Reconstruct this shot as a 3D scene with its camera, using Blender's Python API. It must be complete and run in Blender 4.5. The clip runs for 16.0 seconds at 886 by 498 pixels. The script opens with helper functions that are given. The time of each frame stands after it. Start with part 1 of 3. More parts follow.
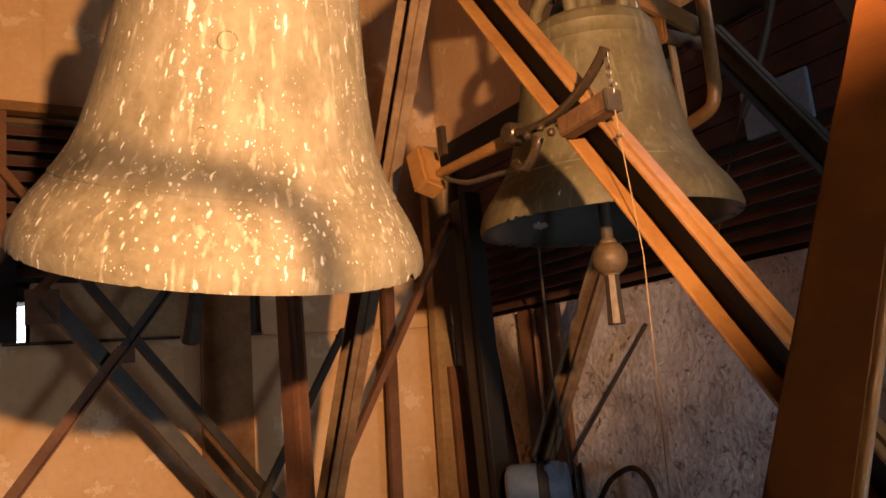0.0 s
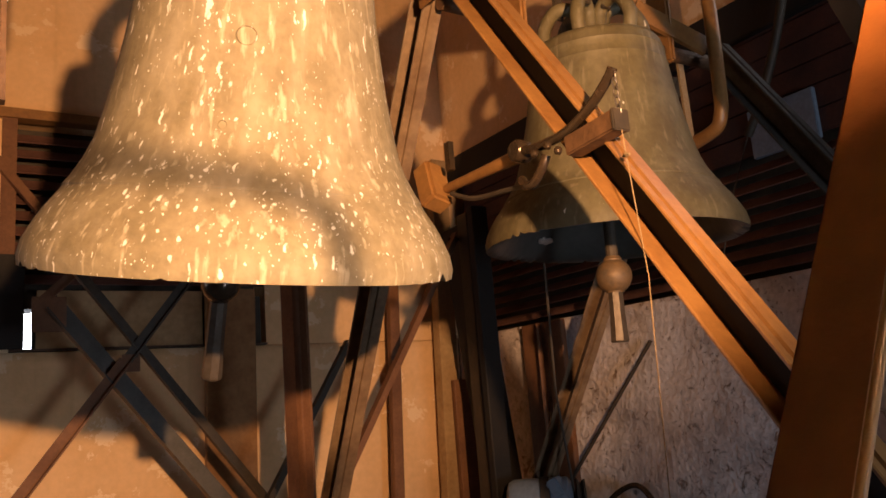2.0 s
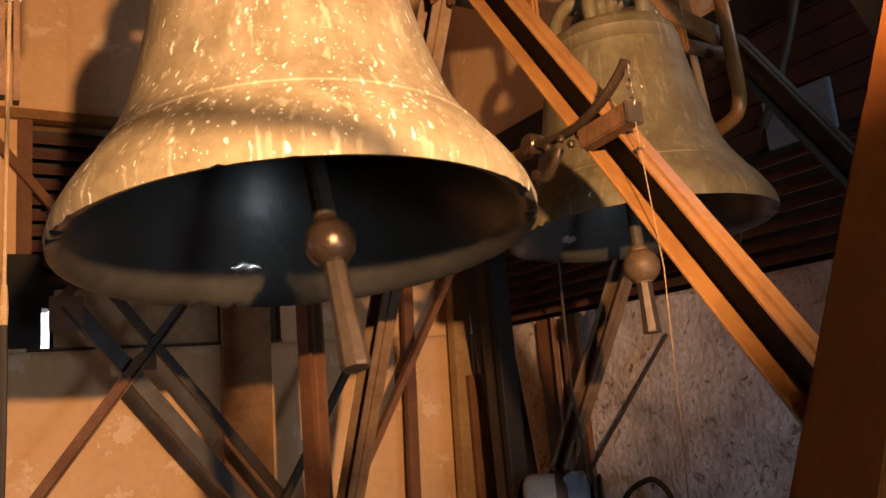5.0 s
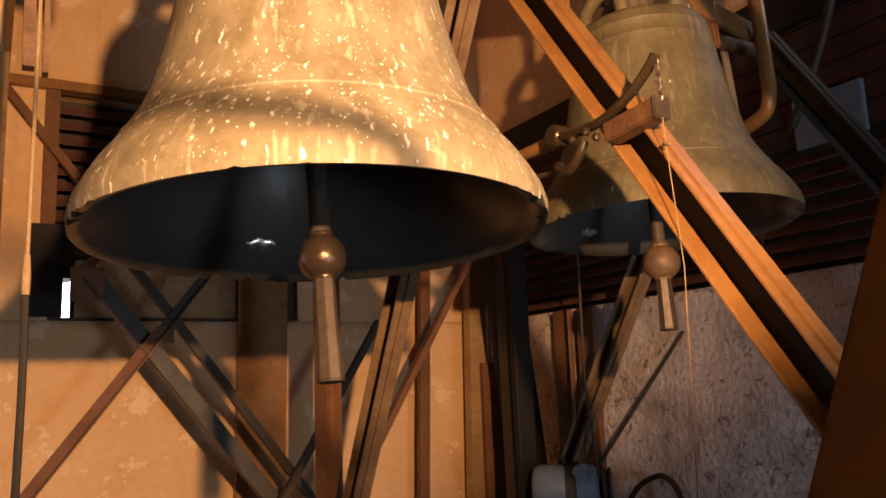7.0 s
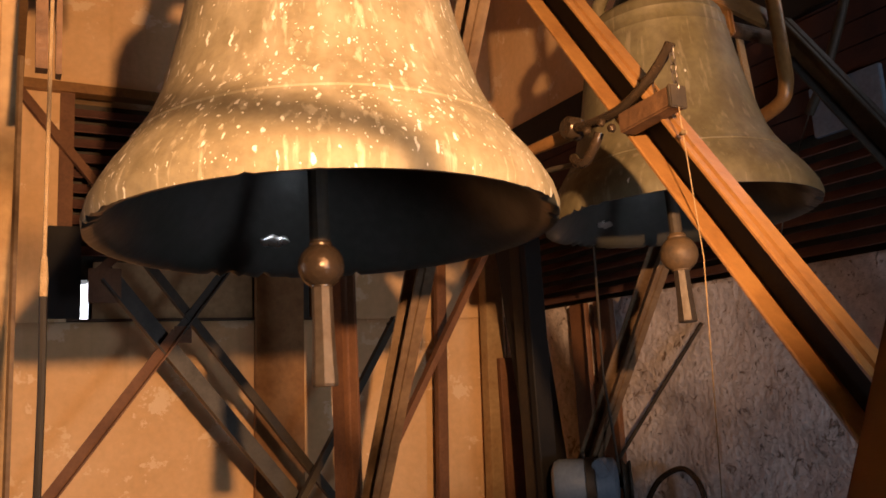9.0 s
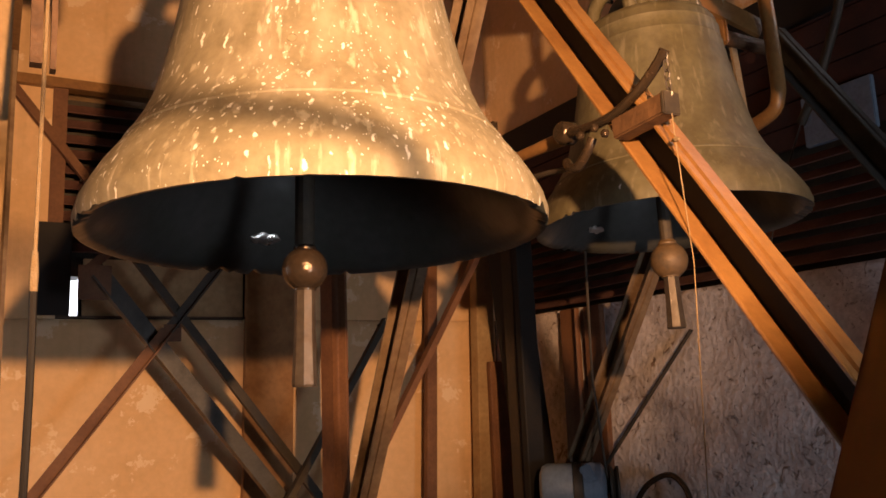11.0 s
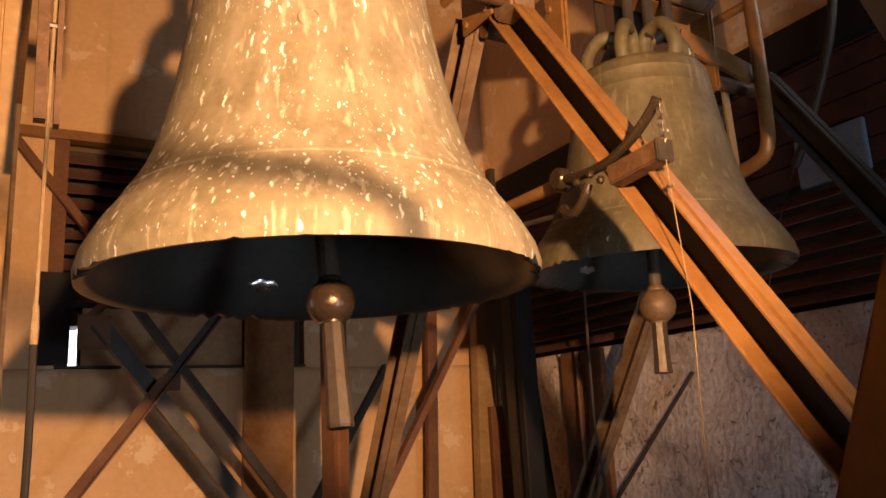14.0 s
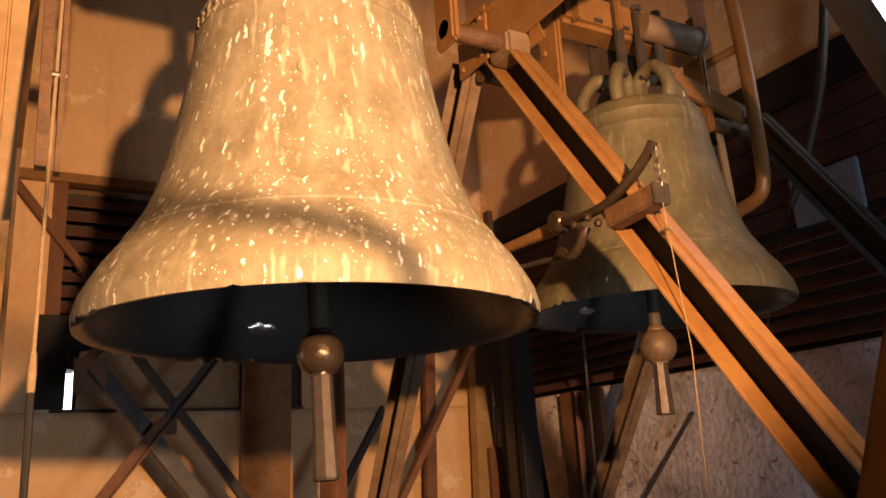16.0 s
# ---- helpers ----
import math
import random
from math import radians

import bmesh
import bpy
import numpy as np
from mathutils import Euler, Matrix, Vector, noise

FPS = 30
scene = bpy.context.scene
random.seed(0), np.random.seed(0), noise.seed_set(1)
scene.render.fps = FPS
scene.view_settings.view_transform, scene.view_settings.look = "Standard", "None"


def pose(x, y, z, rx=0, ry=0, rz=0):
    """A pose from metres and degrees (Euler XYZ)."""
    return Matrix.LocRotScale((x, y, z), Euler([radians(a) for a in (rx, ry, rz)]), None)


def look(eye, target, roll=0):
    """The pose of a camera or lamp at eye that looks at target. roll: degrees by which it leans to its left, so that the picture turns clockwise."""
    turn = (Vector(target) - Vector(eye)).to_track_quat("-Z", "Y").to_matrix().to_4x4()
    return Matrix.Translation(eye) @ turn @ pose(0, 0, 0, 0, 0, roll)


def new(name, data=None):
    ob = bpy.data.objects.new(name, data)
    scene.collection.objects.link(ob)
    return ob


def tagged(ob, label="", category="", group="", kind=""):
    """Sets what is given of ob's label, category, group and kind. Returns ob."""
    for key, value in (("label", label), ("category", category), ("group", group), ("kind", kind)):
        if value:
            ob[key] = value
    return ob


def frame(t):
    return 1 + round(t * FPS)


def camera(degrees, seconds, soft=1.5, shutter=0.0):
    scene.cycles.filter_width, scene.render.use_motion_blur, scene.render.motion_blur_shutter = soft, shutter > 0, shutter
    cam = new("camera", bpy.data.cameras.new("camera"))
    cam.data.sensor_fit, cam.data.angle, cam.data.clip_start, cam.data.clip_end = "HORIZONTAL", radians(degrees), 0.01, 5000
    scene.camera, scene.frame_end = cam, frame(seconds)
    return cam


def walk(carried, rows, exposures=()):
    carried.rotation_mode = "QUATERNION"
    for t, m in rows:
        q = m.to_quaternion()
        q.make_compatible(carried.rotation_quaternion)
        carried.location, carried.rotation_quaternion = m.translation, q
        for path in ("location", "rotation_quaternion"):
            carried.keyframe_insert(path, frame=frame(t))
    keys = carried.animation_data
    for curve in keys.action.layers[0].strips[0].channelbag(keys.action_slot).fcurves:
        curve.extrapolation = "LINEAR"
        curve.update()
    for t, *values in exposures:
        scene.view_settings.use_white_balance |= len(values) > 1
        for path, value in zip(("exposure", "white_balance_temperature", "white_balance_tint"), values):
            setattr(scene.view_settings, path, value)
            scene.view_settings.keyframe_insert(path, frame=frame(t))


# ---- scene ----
cam = camera(58.0, 16.0, soft=1.6, shutter=0.5)
# seconds, yaw, pitch, roll, x, y, z
TURNS = [
    (0, -31.70, 10.05, 5.42, 0.007, 0.006, 1.587),
    (0.5, -31.68, 10.44, 4.72, 0.004, 0.001, 1.596),
    (1, -31.69, 10.84, 4.45, 0.003, -0.002, 1.598),
    (1.5, -31.59, 10.94, 4.59, 0.001, -0.002, 1.598),
    (2, -31.47, 10.89, 4.48, 0.000, -0.005, 1.597),
    (2.5, -31.28, 10.87, 4.36, 0.001, -0.003, 1.597),
    (3, -31.06, 10.89, 4.28, 0.002, -0.002, 1.598),
    (3.5, -30.75, 10.98, 4.98, 0.003, -0.002, 1.597),
    (4, -30.52, 10.92, 5.31, 0.001, -0.002, 1.597),
    (6.5, -29.76, 9.88, 2.93, 0.004, 0.004, 1.597),
    (7, -29.52, 9.69, 2.27, 0.002, 0.002, 1.604),
    (7.5, -29.01, 9.73, 3.63, 0.004, 0.005, 1.604),
    (8, -29.05, 9.68, 2.67, 0.006, 0.007, 1.601),
    (8.5, -28.79, 9.69, 2.69, 0.002, 0.006, 1.603),
    (9, -28.31, 9.45, 3.09, 0.006, 0.015, 1.604),
    (11.5, -29.31, 9.78, 2.01, 0.003, 0.010, 1.597),
    (12, -29.74, 10.23, 2.38, 0.006, 0.007, 1.595),
    (12.5, -29.74, 10.32, 2.40, 0.004, 0.005, 1.600),
    (13, -29.41, 10.81, 2.67, -0.001, 0.004, 1.603),
    (13.5, -29.10, 12.02, 3.04, -0.002, 0.000, 1.605),
    (14, -28.97, 12.75, 2.94, -0.002, -0.001, 1.608),
    (14.5, -28.96, 13.61, 3.11, -0.002, -0.001, 1.612),
    (15, -29.02, 14.14, 2.91, -0.004, -0.002, 1.610),
    (15.5, -29.02, 14.50, 3.24, -0.007, -0.004, 1.618),
    (16, -29.09, 15.41, 3.33, -0.009, -0.006, 1.624),
]
walk(cam, [(t, pose(x, y, z, 90 + p, r, w)) for t, w, p, r, x, y, z in TURNS])

# ---- light ----
world = bpy.data.worlds.new("world")
scene.world = world
world.use_nodes = True
wn = world.node_tree
sky = wn.nodes.new("ShaderNodeTexSky")
sky.sky_type, sky.sun_disc, sky.sun_elevation, sky.sun_rotation = "NISHITA", False, radians(35), radians(150)
wn.links.new(sky.outputs[0], wn.nodes["Background"].inputs[0])
wn.nodes["Background"].inputs[1].default_value = 0.12
LAMP = (0.31, -0.80, 2.14)


def spot(name, at, target, watts, colour, size, blend, radius):
    data = bpy.data.lights.new(name, "SPOT")
    data.energy, data.color, data.spot_size, data.spot_blend, data.shadow_soft_size = watts, colour, radians(size), blend, radius
    ob = new(name, data)
    ob.matrix_world = look(at, target)
    return tagged(ob, "warm halogen work lamp throwing hard light on the bells", "lamp")


spot("work_lamp", LAMP, (0.31 + 0.5, -0.80 + 5.0, 2.14 + 1.2), 1010, (1.0, 0.535, 0.25), 91, 0.64, 0.036)


def daylight(at, target, wide, high, watts):
    data = bpy.data.lights.new("unseen_daylight", "AREA")
    data.shape, data.size, data.size_y, data.energy, data.color = "RECTANGLE", wide, high, watts, (0.80, 0.87, 1.0)
    ob = tagged(new("unseen_daylight", data), "cool daylight from an unseen opening", "window light")
    ob.matrix_world = look(at, target)


# added cool fill from the west for the rough wall; no window known there
daylight((-2.3, 3.6, 2.0), (3.3, 2.4, 1.2), 0.75, 1.15, 7)
daylight((1.6, -2.5, 1.0), (2.5, 2.4, 1.4), 0.6, 0.8, 52)
scene.view_settings.exposure = 0.0

# ---- materials ----


def mat(name, base, rough=0.6, metal=0.0, second=None, scale=8.0, mix=0.5, bump=0.2, fine=60.0, coord="Object", edge=(0.35, 0.65), deep=0.006, speck=0.72):
    m = bpy.data.materials.new(name)
    m.use_nodes = True
    nt = m.node_tree
    b = nt.nodes["Principled BSDF"]
    b.inputs["Metallic"].default_value = metal
    co = nt.nodes.new("ShaderNodeTexCoord")
    big = nt.nodes.new("ShaderNodeTexNoise")
    big.inputs["Scale"].default_value, big.inputs["Detail"].default_value, big.inputs["Roughness"].default_value = scale, 8, 0.62
    small = nt.nodes.new("ShaderNodeTexNoise")
    small.inputs["Scale"].default_value, small.inputs["Detail"].default_value = fine, 6
    nt.links.new(co.outputs[coord], big.inputs["Vector"])
    nt.links.new(co.outputs[coord], small.inputs["Vector"])
    ramp = nt.nodes.new("ShaderNodeValToRGB")
    ramp.color_ramp.elements[0].position, ramp.color_ramp.elements[1].position = edge
    ramp.color_ramp.elements[0].color = (*base, 1)
    sec = second or tuple(c * (1 - 0.45 * mix) for c in base)
    ramp.color_ramp.elements[1].color = (*sec, 1)
    nt.links.new(big.outputs[0], ramp.inputs[0])
    grain = nt.nodes.new("ShaderNodeMix")
    grain.data_type, grain.blend_type = "RGBA", "MULTIPLY"
    g2 = nt.nodes.new("ShaderNodeValToRGB")
    g2.color_ramp.elements[0].position, g2.color_ramp.elements[1].position = 0.3, 0.7
    g2.color_ramp.elements[0].color, g2.color_ramp.elements[1].color = (speck, speck, speck, 1), (1, 1, 1, 1)
    nt.links.new(small.outputs[0], g2.inputs[0])
    grain.inputs[0].default_value = 0.8
    nt.links.new(ramp.outputs[0], grain.inputs[6])
    nt.links.new(g2.outputs[0], grain.inputs[7])
    nt.links.new(grain.outputs[2], b.inputs["Base Color"])
    mr = nt.nodes.new("ShaderNodeMapRange")
    mr.inputs[3].default_value, mr.inputs[4].default_value = max(0.05, rough - 0.12), min(1, rough + 0.15)
    nt.links.new(big.outputs[0], mr.inputs[0])
    nt.links.new(mr.outputs[0], b.inputs["Roughness"])
    bp = nt.nodes.new("ShaderNodeBump")
    bp.inputs["Strength"].default_value, bp.inputs["Distance"].default_value = bump, deep
    nt.links.new(small.outputs[0], bp.inputs["Height"])
    nt.links.new(bp.outputs[0], b.inputs["Normal"])
    return m


def pitted(m):
    """Scattered dark pits and short scratches where the plaster has broken away."""
    nt = m.node_tree
    b = nt.nodes["Principled BSDF"]
    old = b.inputs["Base Color"].links[0].from_socket
    co = nt.nodes.new("ShaderNodeTexCoord")
    total = None
    for scale, lo, hi in ((8, 0.605, 0.66), (25, 0.615, 0.67)):
        n = nt.nodes.new("ShaderNodeTexNoise")
        n.inputs["Scale"].default_value, n.inputs["Detail"].default_value = scale, 5
        n.inputs["Roughness"].default_value, n.inputs["Distortion"].default_value = 0.70, 1.6
        nt.links.new(co.outputs["Object"], n.inputs["Vector"])
        r = nt.nodes.new("ShaderNodeMapRange")
        r.inputs[1].default_value, r.inputs[2].default_value = lo, hi
        nt.links.new(n.outputs[0], r.inputs[0])
        if total is None:
            total = r.outputs[0]
        else:
            mx = nt.nodes.new("ShaderNodeMath")
            mx.operation = "MAXIMUM"
            nt.links.new(total, mx.inputs[0])
            nt.links.new(r.outputs[0], mx.inputs[1])
            total = mx.outputs[0]
    mix = nt.nodes.new("ShaderNodeMix")
    mix.data_type = "RGBA"
    mix.inputs[7].default_value = (0.29, 0.21, 0.17, 1)
    nt.links.new(total, mix.inputs[0])
    nt.links.new(old, mix.inputs[6])
    nt.links.new(mix.outputs[2], b.inputs["Base Color"])
    first = b.inputs["Normal"].links[0].from_node
    bp = nt.nodes.new("ShaderNodeBump")
    bp.invert = True
    bp.inputs["Strength"].default_value, bp.inputs["Distance"].default_value = 0.8, 0.012
    nt.links.new(total, bp.inputs["Height"])
    nt.links.new(first.outputs[0], bp.inputs["Normal"])
    nt.links.new(bp.outputs[0], b.inputs["Normal"])


def peeling(m):
    """Low patches where a paler undercoat shows along ragged edges, and a few long dull runs."""
    nt = m.node_tree
    b = nt.nodes["Principled BSDF"]
    old = b.inputs["Base Color"].links[0].from_socket
    co = nt.nodes.new("ShaderNodeTexCoord")
    n = nt.nodes.new("ShaderNodeTexNoise")
    n.inputs["Scale"].default_value, n.inputs["Detail"].default_value, n.inputs["Roughness"].default_value = 3.1, 9, 0.68
    nt.links.new(co.outputs["Object"], n.inputs["Vector"])
    r = nt.nodes.new("ShaderNodeMapRange")
    r.inputs[1].default_value, r.inputs[2].default_value = 0.575, 0.595
    nt.links.new(n.outputs[0], r.inputs[0])
    mix = nt.nodes.new("ShaderNodeMix")
    mix.data_type = "RGBA"
    mix.inputs[7].default_value = (0.83, 0.61, 0.38, 1)
    nt.links.new(r.outputs[0], mix.inputs[0])
    nt.links.new(old, mix.inputs[6])
    mp = nt.nodes.new("ShaderNodeMapping")
    mp.inputs["Scale"].default_value = (6, 6, 0.5)
    nt.links.new(co.outputs["Object"], mp.inputs["Vector"])
    run = nt.nodes.new("ShaderNodeTexNoise")
    run.inputs["Scale"].default_value, run.inputs["Detail"].default_value = 1.4, 6
    nt.links.new(mp.outputs[0], run.inputs["Vector"])
    rr = nt.nodes.new("ShaderNodeMapRange")
    rr.inputs[1].default_value, rr.inputs[2].default_value, rr.inputs[4].default_value = 0.56, 0.74, 0.45
    nt.links.new(run.outputs[0], rr.inputs[0])
    dull = nt.nodes.new("ShaderNodeMix")
    dull.data_type = "RGBA"
    dull.inputs[7].default_value = (0.48, 0.29, 0.13, 1)
    nt.links.new(rr.outputs[0], dull.inputs[0])
    nt.links.new(mix.outputs[2], dull.inputs[6])
    nt.links.new(dull.outputs[2], b.inputs["Base Color"])


FADED = mat("faded_brown_paint_on_steel", (0.25, 0.17, 0.10), 0.5, 0, (0.15, 0.09, 0.05), 9, bump=0.2, fine=45)
PAINT = mat("brown_oil_paint_on_steel", (0.32, 0.165, 0.055), 0.36, 0, (0.25, 0.12, 0.04), 7, bump=0.12, fine=45)
RUST = mat("rusty_iron", (0.066, 0.052, 0.040), 0.22, 0.55, (0.085, 0.055, 0.034), 14, bump=0.35, fine=70)
BROWNIRON = mat("brown_rusted_iron", (0.17, 0.088, 0.042), 0.6, 0.1, (0.09, 0.045, 0.022), 16, bump=0.5, fine=60)
# near-black for dark timber and rope, and where shade is put into colour
BLACKSHADE = mat("black_timber_and_shade", (0.007, 0.0055, 0.005), 0.7, 0, (0.014, 0.010, 0.008), 7, bump=0.4, fine=30)
REDBOARD = mat("dark_red_board", (0.085, 0.026, 0.018), 0.7, 0, (0.05, 0.018, 0.014), 5, bump=0.3)
OCHRE = mat("yellow_brown_board", (0.48, 0.33, 0.17), 0.75, 0, (0.36, 0.22, 0.10), 5, bump=0.3, fine=30)
PILASTER = mat("red_brown_old_timber", (0.36, 0.19, 0.075), 0.75, 0, (0.25, 0.12, 0.045), 5, bump=0.3, fine=30)
STRUT = mat("dark_brown_gloss_paint", (0.19, 0.066, 0.015), 0.40, 0, (0.13, 0.045, 0.011), 9, bump=0.25, fine=30)
GIRDER = mat("grey_steel_and_shade", (0.075, 0.068, 0.06), 0.55, 0.2, (0.05, 0.045, 0.04), 10, bump=0.2)
STEEL = mat("dull_grey_steel", (0.13, 0.11, 0.095), 0.4, 0.45, (0.085, 0.07, 0.055), 12, bump=0.25)
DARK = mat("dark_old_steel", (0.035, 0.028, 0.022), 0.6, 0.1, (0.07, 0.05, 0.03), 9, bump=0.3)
TIMBER = mat("dark_stained_timber", (0.10, 0.05, 0.025), 0.65, 0, (0.055, 0.03, 0.018), 6, bump=0.4, fine=35)
PLASTER = mat("limewashed_plaster", (0.80, 0.53, 0.29), 0.9, 0, (0.70, 0.43, 0.20), 1.6, bump=0.35, fine=26, edge=(0.34, 0.72), deep=0.008, speck=0.88)
peeling(PLASTER)
ROUGHCAST = mat("rough_grey_plaster", (0.79, 0.71, 0.70), 0.92, 0, (0.42, 0.36, 0.36), 3.2, bump=0.8, fine=30, edge=(0.44, 0.72), deep=0.018, speck=0.66)
pitted(ROUGHCAST)
LOUVRE = mat("dark_red_louvre_wood", (0.19, 0.095, 0.075), 0.6, 0, (0.11, 0.05, 0.04), 5, bump=0.3)
BOARD = mat("brown_board", (0.22, 0.10, 0.045), 0.7, 0, (0.14, 0.06, 0.03), 4, bump=0.3)
ROPE = mat("pale_rope", (0.34, 0.25, 0.15), 0.9, 0, (0.3, 0.2, 0.1), 60, bump=0.6, fine=200)
GREY = mat("grey_enamel", (0.21, 0.27, 0.35), 0.4, 0, (0.16, 0.20, 0.26), 8, bump=0.1)

# ---- shaping helpers ----


def mesh_of(name, bm, material, parent=None, label="", smooth=False):
    me = bpy.data.meshes.new(name)
    bmesh.ops.recalc_face_normals(bm, faces=bm.faces[:])
    bm.to_mesh(me)
    bm.free()
    if smooth:
        for p in me.polygons:
            p.use_smooth = True
        me.set_sharp_from_angle(angle=radians(40))
    for m in material if isinstance(material, (list, tuple)) else [material]:
        me.materials.append(m)
    ob = new(name, me)
    if parent:
        ob.parent = parent
    if label:
        ob["label"] = label
    return ob


def part(name, bm, material, parent, label="", smooth=False):
    return mesh_of(name, bm, material, parent, label, smooth)


def box(bm, x0, x1, y0, y1, z0, z1, bevel=0.0):
    r = bmesh.ops.create_cube(bm, size=1.0)
    for v in r["verts"]:
        v.co = Vector((x0 + (v.co.x + 0.5) * (x1 - x0), y0 + (v.co.y + 0.5) * (y1 - y0), z0 + (v.co.z + 0.5) * (z1 - z0)))
    if bevel:
        es = list({e for v in r["verts"] for e in v.link_edges})
        bmesh.ops.bevel(bm, geom=es, offset=bevel, segments=2, affect="EDGES")
    return bm


def cube(x0, x1, y0, y1, z0, z1, bevel=0.0):
    return box(bmesh.new(), x0, x1, y0, y1, z0, z1, bevel)


def lathe(profile, steps=64, bm=None, m=None):
    """A body of revolution about z from (radius, height) pairs."""
    bm = bm or bmesh.new()
    m = m or Matrix()
    rings = []
    for r, z in profile:
        if r < 1e-5:
            rings.append([bm.verts.new(m @ Vector((0, 0, z)))])
        else:
            rings.append([bm.verts.new(m @ Vector((r * math.cos(2 * math.pi * i / steps), r * math.sin(2 * math.pi * i / steps), z))) for i in range(steps)])
    for a, b in zip(rings, rings[1:]):
        for i in range(steps):
            j = (i + 1) % steps
            vs = [a[i % len(a)], a[j % len(a)], b[j % len(b)], b[i % len(b)]]
            vs = list(dict.fromkeys(vs))
            if len(vs) > 2:
                bm.faces.new(vs)
    return bm


def along(a, b, up=(0, 0, 1)):
    """A pose at a whose z runs to b and whose y lies nearest to up."""
    a, b, up = Vector(a), Vector(b), Vector(up)
    z = (b - a).normalized()
    x = up.cross(z).normalized()
    y = z.cross(x)
    m = Matrix((x, y, z)).transposed().to_4x4()
    m.translation = a
    return m


def prism(outline, a, b, up=(0, 0, 1), bm=None):
    """A bar from a to b with a closed outline of (x, y) pairs; y points nearest to up."""
    bm = bm or bmesh.new()
    m = along(a, b, up)
    n = (Vector(b) - Vector(a)).length
    lo = [bm.verts.new(m @ Vector((x, y, 0))) for x, y in outline]
    hi = [bm.verts.new(m @ Vector((x, y, n))) for x, y in outline]
    k = len(outline)
    for i in range(k):
        bm.faces.new((lo[i], lo[(i + 1) % k], hi[(i + 1) % k], hi[i]))
    bm.faces.new(lo[::-1])
    bm.faces.new(hi)
    return bm


def i_section(h, w, t=0.009, s=0.012):
    h, w, t = h / 2, w / 2, t / 2
    return [(-w, -h), (w, -h), (w, -h + s * 0.8), (t * 1.6, -h + s * 1.4), (t, -h + s * 2), (t, h - s * 2), (t * 1.6, h - s * 1.4), (w, h - s * 0.8), (w, h), (-w, h),
            (-w, h - s * 0.8), (-t * 1.6, h - s * 1.4), (-t, h - s * 2), (-t, -h + s * 2), (-t * 1.6, -h + s * 1.4), (-w, -h + s * 0.8)]


def angle_iron(w, t=0.008):
    return [(0, 0), (w, 0), (w, t), (t, t), (t, w), (0, w)]


def flat(w, t):
    return [(-w / 2, -t / 2), (w / 2, -t / 2), (w / 2, t / 2), (-w / 2, t / 2)]


def ngon(r, k=12, turn=0.0):
    return [(r * math.cos(2 * math.pi * i / k + turn), r * math.sin(2 * math.pi * i / k + turn)) for i in range(k)]


def tube(points, r, k=8, bm=None):
    """A bent round bar through the points."""
    bm = bm or bmesh.new()
    ps = [Vector(p) for p in points]
    rings = []
    side = None
    for i, p in enumerate(ps):
        d = (ps[min(i + 1, len(ps) - 1)] - ps[max(i - 1, 0)]).normalized()
        side = (side or d.orthogonal())
        side = (side - d * side.dot(d)).normalized()
        up = d.cross(side)
        rr = r[i] if isinstance(r, (list, tuple)) else r
        rings.append([bm.verts.new(p + (side * math.cos(2 * math.pi * j / k) + up * math.sin(2 * math.pi * j / k)) * rr) for j in range(k)])
    for a, b in zip(rings, rings[1:]):
        for j in range(k):
            bm.faces.new((a[j], a[(j + 1) % k], b[(j + 1) % k], b[j]))
    bm.faces.new(rings[0][::-1])
    bm.faces.new(rings[-1])
    return bm


def bow(points, n=6):
    """Points of a smooth curve through the given ones."""
    ps = [Vector(p) for p in points]
    out = []
    for i in range(len(ps) - 1):
        p0, p1, p2, p3 = ps[max(i - 1, 0)], ps[i], ps[i + 1], ps[min(i + 2, len(ps) - 1)]
        for j in range(n):
            t = j / n
            out.append(0.5 * ((2 * p1) + (p2 - p0) * t + (2 * p0 - 5 * p1 + 4 * p2 - p3) * t * t + (3 * p1 - p0 - 3 * p2 + p3) * t ** 3))
    return out + [ps[-1]]


def empty(name, at=(0, 0, 0)):
    ob = new(name)
    ob.location = at
    return ob


def structure(name, bm, material, label):
    return tagged(mesh_of(name, bm, material), label, name.split("_")[0], kind="structure")


# ---- bell materials ----


def bell_bronze(name, base, second, spots, dirt):
    """Patinated bronze with pale spatters that ran down; spots: how many of the flecks show."""
    m = mat(name, base, 0.6, 0.0, second, 7, bump=0.45, fine=38, edge=(0.40, 0.62))
    nt = m.node_tree
    b = nt.nodes["Principled BSDF"]
    old = b.inputs["Base Color"].links[0].from_socket
    co = nt.nodes.new("ShaderNodeTexCoord")
    wob = nt.nodes.new("ShaderNodeTexNoise")
    wob.inputs["Scale"].default_value, wob.inputs["Detail"].default_value = 30, 3
    nt.links.new(co.outputs["Object"], wob.inputs["Vector"])
    total = None
    for scale, squash, size, few in ((46, 0.30, 0.36, 0.66), (74, 0.36, 0.40, 0.62), (50, 0.07, 0.44, 0.44), (44, 0.12, 0.40, 0.62), (130, 0.5, 0.42, 0.58)):
        mp = nt.nodes.new("ShaderNodeMapping")
        mp.inputs["Scale"].default_value = (1, 1, squash)
        mixv = nt.nodes.new("ShaderNodeMix")
        mixv.data_type, mixv.blend_type = "RGBA", "ADD"
        mixv.inputs[0].default_value = 0.03
        nt.links.new(co.outputs["Object"], mixv.inputs[6])
        nt.links.new(wob.outputs["Color"], mixv.inputs[7])
        nt.links.new(mixv.outputs[2], mp.inputs["Vector"])
        vo = nt.nodes.new("ShaderNodeTexVoronoi")
        vo.inputs["Scale"].default_value = scale
